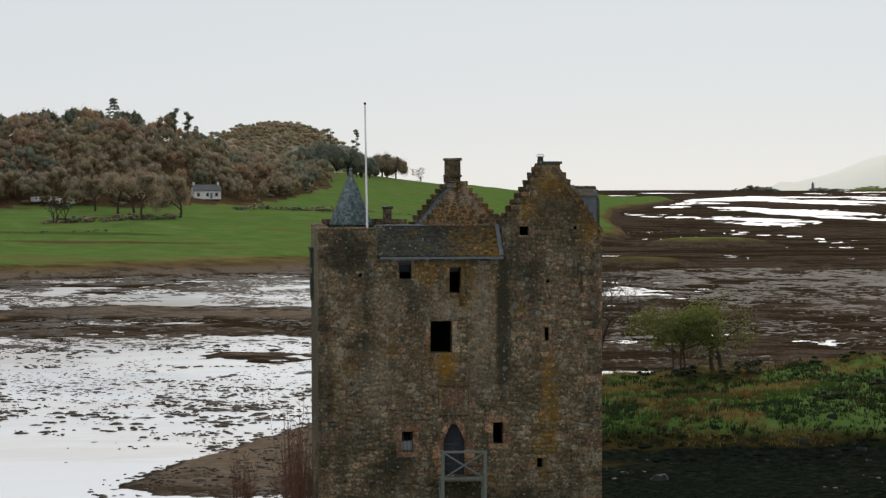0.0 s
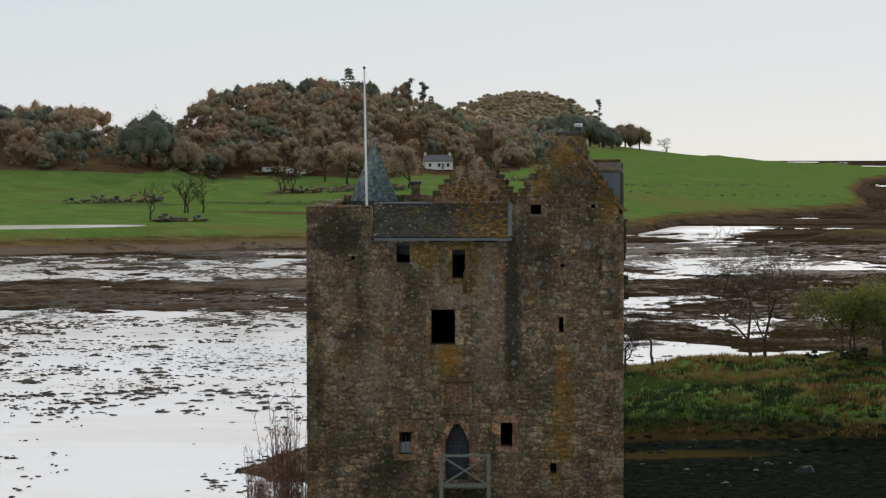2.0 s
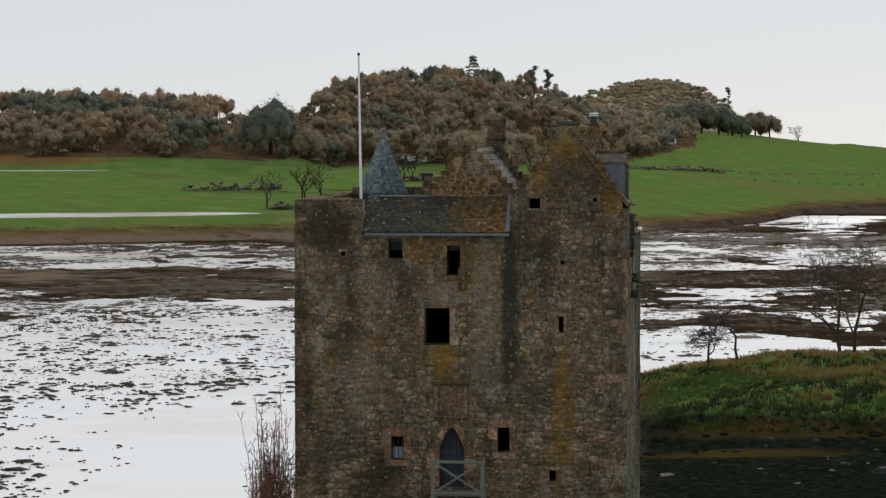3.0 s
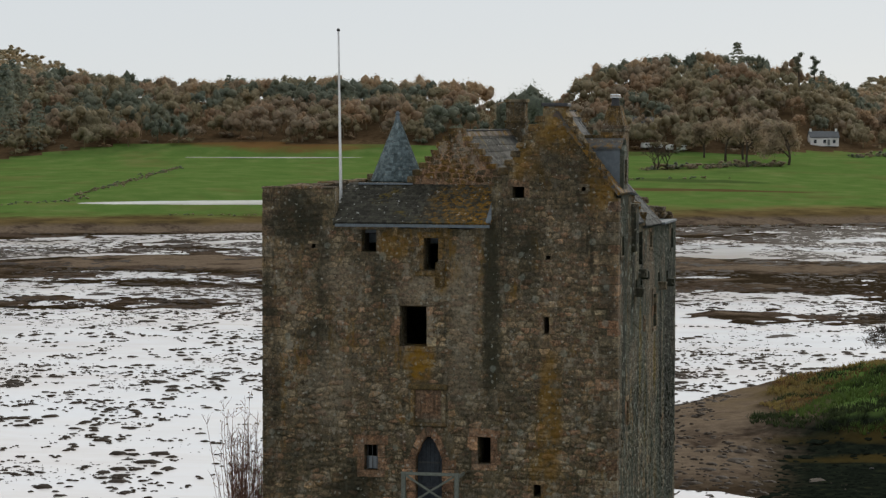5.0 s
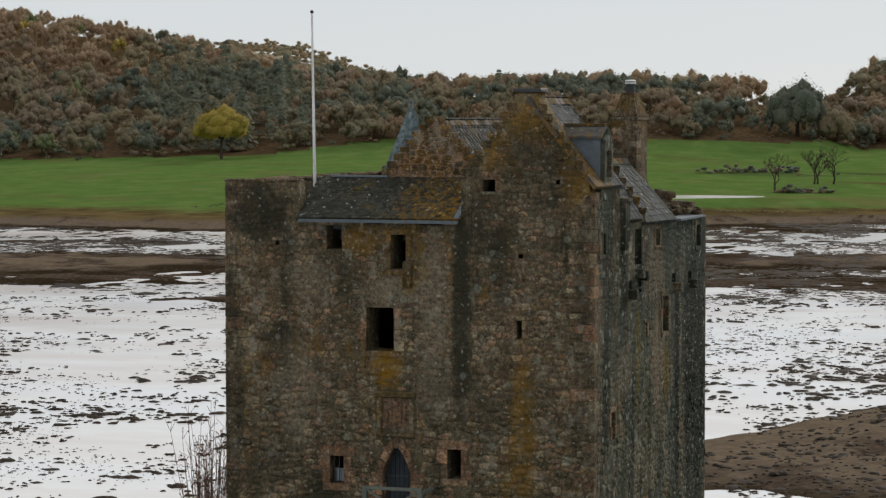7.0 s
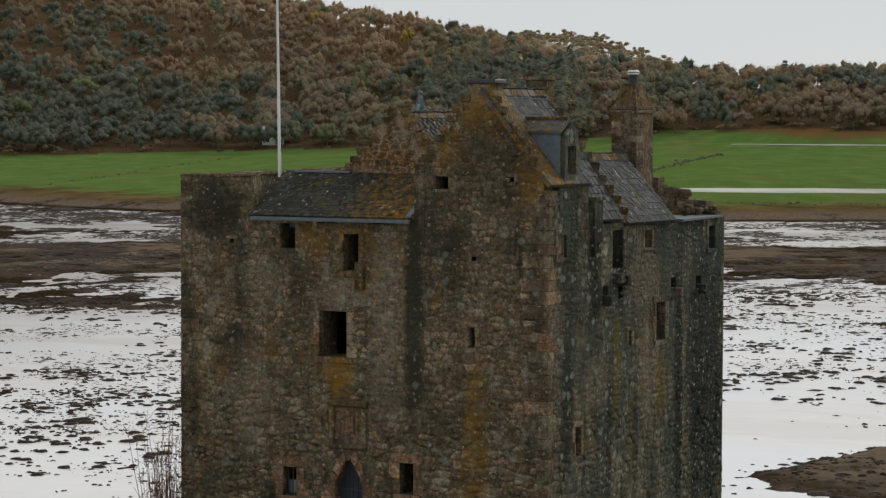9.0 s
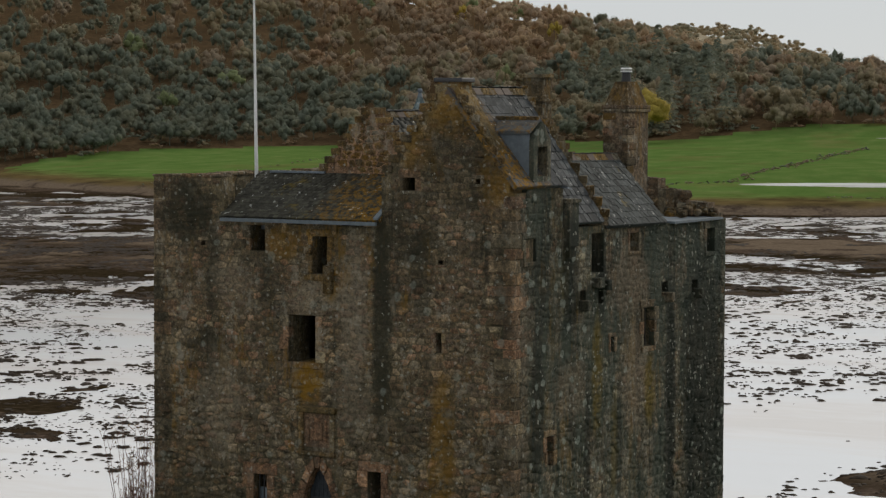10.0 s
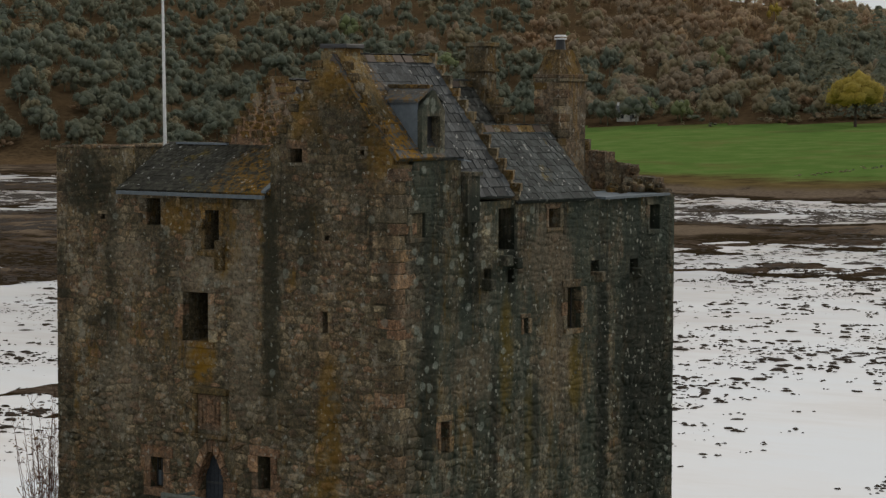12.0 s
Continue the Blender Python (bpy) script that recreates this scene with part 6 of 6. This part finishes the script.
M_TWIG = plain("red_twigs", (0.17, 0.085, 0.06), 0.8, 0.2, 8, 0.3)
shrub(-0.75, 0.4, 0.4, 8.2, 4, "tall thin shrub of reddish twigs beside the tower", M_LEAF[0], 500)
shrub(-1.15, 1.3, 0.4, 6.8, 5, "tall thin shrub of reddish twigs beside the tower", M_LEAF[0], 300)
shrub(-0.6, 2.6, 0.4, 5.4, 6, "leafy green shrub against the tower wall", M_LEAF[5], 2600)
shrub(-3.3, 13.0, 0.2, 4.6, 8, "bare reddish shrub behind the tower", M_LEAF[3], 200)


# ---- houses, vans and a beacon far off ----
M_HARL = plain("white_harling", (0.74, 0.73, 0.70), 0.9, 0.2, 3, 0.12)
M_GREYWALL = plain("grey_boarding", (0.22, 0.23, 0.23), 0.9, 0.2, 2, 0.25)
M_FAR_SLATE = plain("far_slate", (0.10, 0.105, 0.11), 0.7, 0.4, 2, 0.3)
M_GLASS_DARK = Mat("window_glass", 0.1, 0.6).color((0.02, 0.025, 0.03)).m


def house(x, y, w, d, eaves, ridge, turn, wall_mat, label, windows=3, chimneys=2):
    z = ground_z(x, y) - 0.4
    top = tagged(new("house"), label, "house")
    top.matrix_world = pose(x, y, z, 0, 0, turn)
    bm = bmesh.new()
    box(bm, -w / 2, -d / 2, 0, w / 2, d / 2, eaves)
    hexa(bm, [(-w / 2, -d / 2, eaves), (w / 2, -d / 2, eaves), (w / 2, d / 2, eaves), (-w / 2, d / 2, eaves),
              (-w / 2, -0.02, ridge), (w / 2, -0.02, ridge), (w / 2, 0.02, ridge), (-w / 2, 0.02, ridge)])
    part("wall", bm, wall_mat, top)
    for s in (-1, 1):
        bm = bmesh.new()
        k = 0.3
        lo = eaves - k * (ridge - eaves) / (d / 2)
        hexa(bm, [(-w / 2 - k, s * (d / 2 + k), lo), (w / 2 + k, s * (d / 2 + k), lo), (w / 2 + k, 0, ridge), (-w / 2 - k, 0, ridge),
                  (-w / 2 - k, s * (d / 2 + k), lo + 0.2), (w / 2 + k, s * (d / 2 + k), lo + 0.2), (w / 2 + k, 0, ridge + 0.2), (-w / 2 - k, 0, ridge + 0.2)])
        bmesh.ops.recalc_face_normals(bm, faces=bm.faces)
        part("roof", bm, M_FAR_SLATE, top)
    floors = 2 if eaves > 4 else 1
    for fl in range(floors):
        for i in range(windows):
            u = -w / 2 + w * (i + 0.5) / windows
            bm = bmesh.new()
            zz = 1.1 + fl * 2.6
            box(bm, u - 0.5, -d / 2 - 0.04, zz, u + 0.5, -d / 2 + 0.05, zz + 1.3)
            part("window", bm, M_GLASS_DARK, top)
    bm = bmesh.new()
    box(bm, w * 0.1, -d / 2 - 0.05, 0.3, w * 0.1 + 0.9, -d / 2 + 0.05, 2.4)
    part("door", bm, M_GREYWALL, top)
    for i in range(chimneys):
        u = (-1) ** i * (w / 2 - 0.5)
        bm = bmesh.new()
        box(bm, u - 0.4, -0.35, ridge - 0.6, u + 0.4, 0.35, ridge + 1.1)
        part("chimney", bm, wall_mat, top)


house(-22, 838, 10.5, 7, 3.3, 5.4, 12, M_HARL, "low white farmhouse with a slate roof among trees")
house(18.7, 1030, 9, 6, 4.4, 6.8, -5, M_HARL, "white house half hidden by trees", 2)
house(-88, 818, 10, 7, 3.6, 5.4, 8, M_GREYWALL, "grey boarded barn at the wood's edge", 2, 0)
house(-101, 812, 7, 6, 3.4, 5.0, -10, M_HARL, "pale outbuilding at the wood's edge", 2, 0)
house(-386, 680, 7.5, 6, 3.0, 5.6, 30, M_HARL, "small white cottage at the foot of the wooded hill", 2)
house(-585, 590, 9, 6, 3.0, 5.0, 40, M_FAR_SLATE, "low grey shed below the wood", 2, 0)


def caravan(x, y, turn):
    z = ground_z(x, y)
    top = tagged(new("caravan"), "white touring caravan parked at the field's edge", "caravan", "caravans in the field")
    top.matrix_world = pose(x, y, z + 0.05, 0, 0, turn)
    bm = bmesh.new()
    rough_block(bm, (-2.2, -1.0, 0.5), (2.2, 1.0, 2.4), 0.3)
    part("body", bm, M_WHITE, top)
    for u in (-1.5, 1.2):
        bm = bmesh.new()
        box(bm, u - 0.6, -1.13, 1.5, u + 0.6, -1.08, 2.1)
        part("window", bm, M_GLASS_DARK, top)
    for s in (-1, 1):
        bm = bmesh.new()
        bmesh.ops.create_cone(bm, cap_ends=True, segments=14, radius1=0.34, radius2=0.34, depth=0.2, matrix=pose(0, s * 0.95, 0.32, 90, 0, 0))
        part("wheel", bm, M_IRON, top)


for k in range(4):
    caravan(-82.5 + 4.2 * k, 793 + 1.4 * (k % 2), 62 + 9 * (k % 3))

beacon = tagged(new("beacon"), "pale stone beacon on a low far islet", "beacon")
beacon.matrix_world = pose(989, 4205, ground_z(989, 4205) - 1)
for name, r0, r1, z0, z1 in (("base", 5.0, 4.4, 0, 6), ("tower", 2.8, 2.2, 6, 14), ("gallery", 3.0, 3.0, 14, 14.6), ("cap", 2.2, 0.4, 14.6, 18)):
    bm = bmesh.new()
    bmesh.ops.create_cone(bm, cap_ends=True, segments=16, radius1=r0, radius2=r1, depth=z1 - z0, matrix=pose(0, 0, (z0 + z1) / 2))
    part(name, bm, M_GREYWALL, beacon)


def build_far_hills():
    """Two wooded rises behind the nearer hills, coloured pale to stand for distance haze."""
    r = np.random.default_rng(37)
    for az, el, d in (((-2.2, -1.15, -0.49, 0.17, 0.83, 1.49, 2.0), (0.3, 0.85, 1.08, 1.17, 1.12, 0.72, 0.2), 2100), ((-26, -24.5, -23.3, -22.5, -21.6, -20.4, -19.6, -18.6), (0.8, 1.55, 1.62, 1.66, 1.5, 1.1, 0.85, 0.3), 2000)):
        a = np.linspace(az[0], az[-1], 120)
        top = 18 + d * np.tan(np.radians(np.interp(a, az, el))) + 3 * fractal(a * 9, a * 0, 3, 6)
        k = np.linspace(-1, 1, 9)
        dist = d + 350 * k
        aa, dd = np.meshgrid(np.radians(a), dist)
        z = ZW - 2 + (top + 7)[None, :] * (1 - k**2)[:, None]
        x, y = 8 + dd * np.sin(aa), -95 + dd * np.cos(aa)
        i = np.arange(8)[:, None] * 120 + np.arange(119)[None, :]
        quads = np.stack([i, i + 1, i + 121, i + 120], -1).reshape(-1, 4)
        tagged(sheet("backdrop", np.stack([x, y, z], -1).reshape(-1, 3), quads, [M_HAZED_HILL], smooth=True), "far hill beyond the woods, distance haze put into its pale colour", "hill", kind="structure")
        spots = []
        for _ in range(500):
            u, v = r.uniform(0, 119), r.uniform(0.5, 4.6)
            p, q = int(v), int(u)
            spots.append((x[p, q] + r.uniform(-9, 9), y[p, q] + (v - p) * 80, z[p, q] + (z[p + 1, q] - z[p, q]) * (v - p) - 1, r.uniform(8, 14), r.uniform(1.2, 1.7), 14 + r.integers(0, 4), r.integers(0, 2)))
        plant("far_wood", spots, PROTOS, M_HAZED_LEAF, "trees on a far hill, distance haze put into their pale colour", "woodland", r)


# Distance haze is put into these pale hill and leaf colours.
M_HAZED_HILL = plain("hazed_hill", (0.42, 0.36, 0.26), 0.95, 0.0, 0.02, 0.2)
M_HAZED_LEAF = [leaf("leaf_hazed", (0.42, 0.34, 0.21), (0.46, 0.37, 0.24)), leaf("leaf_hazed_green", (0.34, 0.32, 0.22), (0.40, 0.35, 0.24))]
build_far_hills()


def build_headland():
    """A hazy headland across the firth, so far that it does not shift."""
    # The haze is put in as pale base colour plus a faint glow.
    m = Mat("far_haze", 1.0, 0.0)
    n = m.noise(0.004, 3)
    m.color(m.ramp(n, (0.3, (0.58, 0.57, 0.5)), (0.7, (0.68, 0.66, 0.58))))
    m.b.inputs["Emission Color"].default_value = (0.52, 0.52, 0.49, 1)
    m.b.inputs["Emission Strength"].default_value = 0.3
    u = np.linspace(0, 1, 60) ** 1.6
    x, y = 960 + 2300 * u, 4480 - 700 * u
    crest = ZW + 4 + 60 * smooth(u, 0.0, 0.1) + 16 * fractal(u * 40, u * 0, 3, 4)
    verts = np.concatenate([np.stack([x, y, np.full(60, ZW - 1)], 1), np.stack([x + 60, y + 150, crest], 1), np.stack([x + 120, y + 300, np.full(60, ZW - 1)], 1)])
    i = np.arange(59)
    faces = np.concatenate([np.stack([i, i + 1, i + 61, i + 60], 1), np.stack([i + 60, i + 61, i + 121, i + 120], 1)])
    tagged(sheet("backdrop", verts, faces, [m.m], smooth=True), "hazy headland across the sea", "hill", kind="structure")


build_headland()


def build_islet_wood():
    """Dark wind-cut trees on the beacon's islet."""
    r = np.random.default_rng(43)
    spots = []
    for x0, x1, n, h0 in ((835, 925, 40, 11), (960, 1060, 34, 8), (1060, 1140, 16, 4)):
        for k in range(n):
            f = r.uniform(0, 1)
            x, y = x0 + (x1 - x0) * f, 4180 + r.uniform(-30, 30)
            spots.append((x, y, max(ground_z(x, y), ZW) - 1.5, h0 * (0.5 + math.sin(math.pi * f)) * r.uniform(0.6, 1.1), r.uniform(1.4, 2.2), 14 + r.integers(0, 4), 2))
    plant("islet_wood", spots, PROTOS, M_LEAF, "low dark wood on a far islet", "woodland", r)


build_islet_wood()
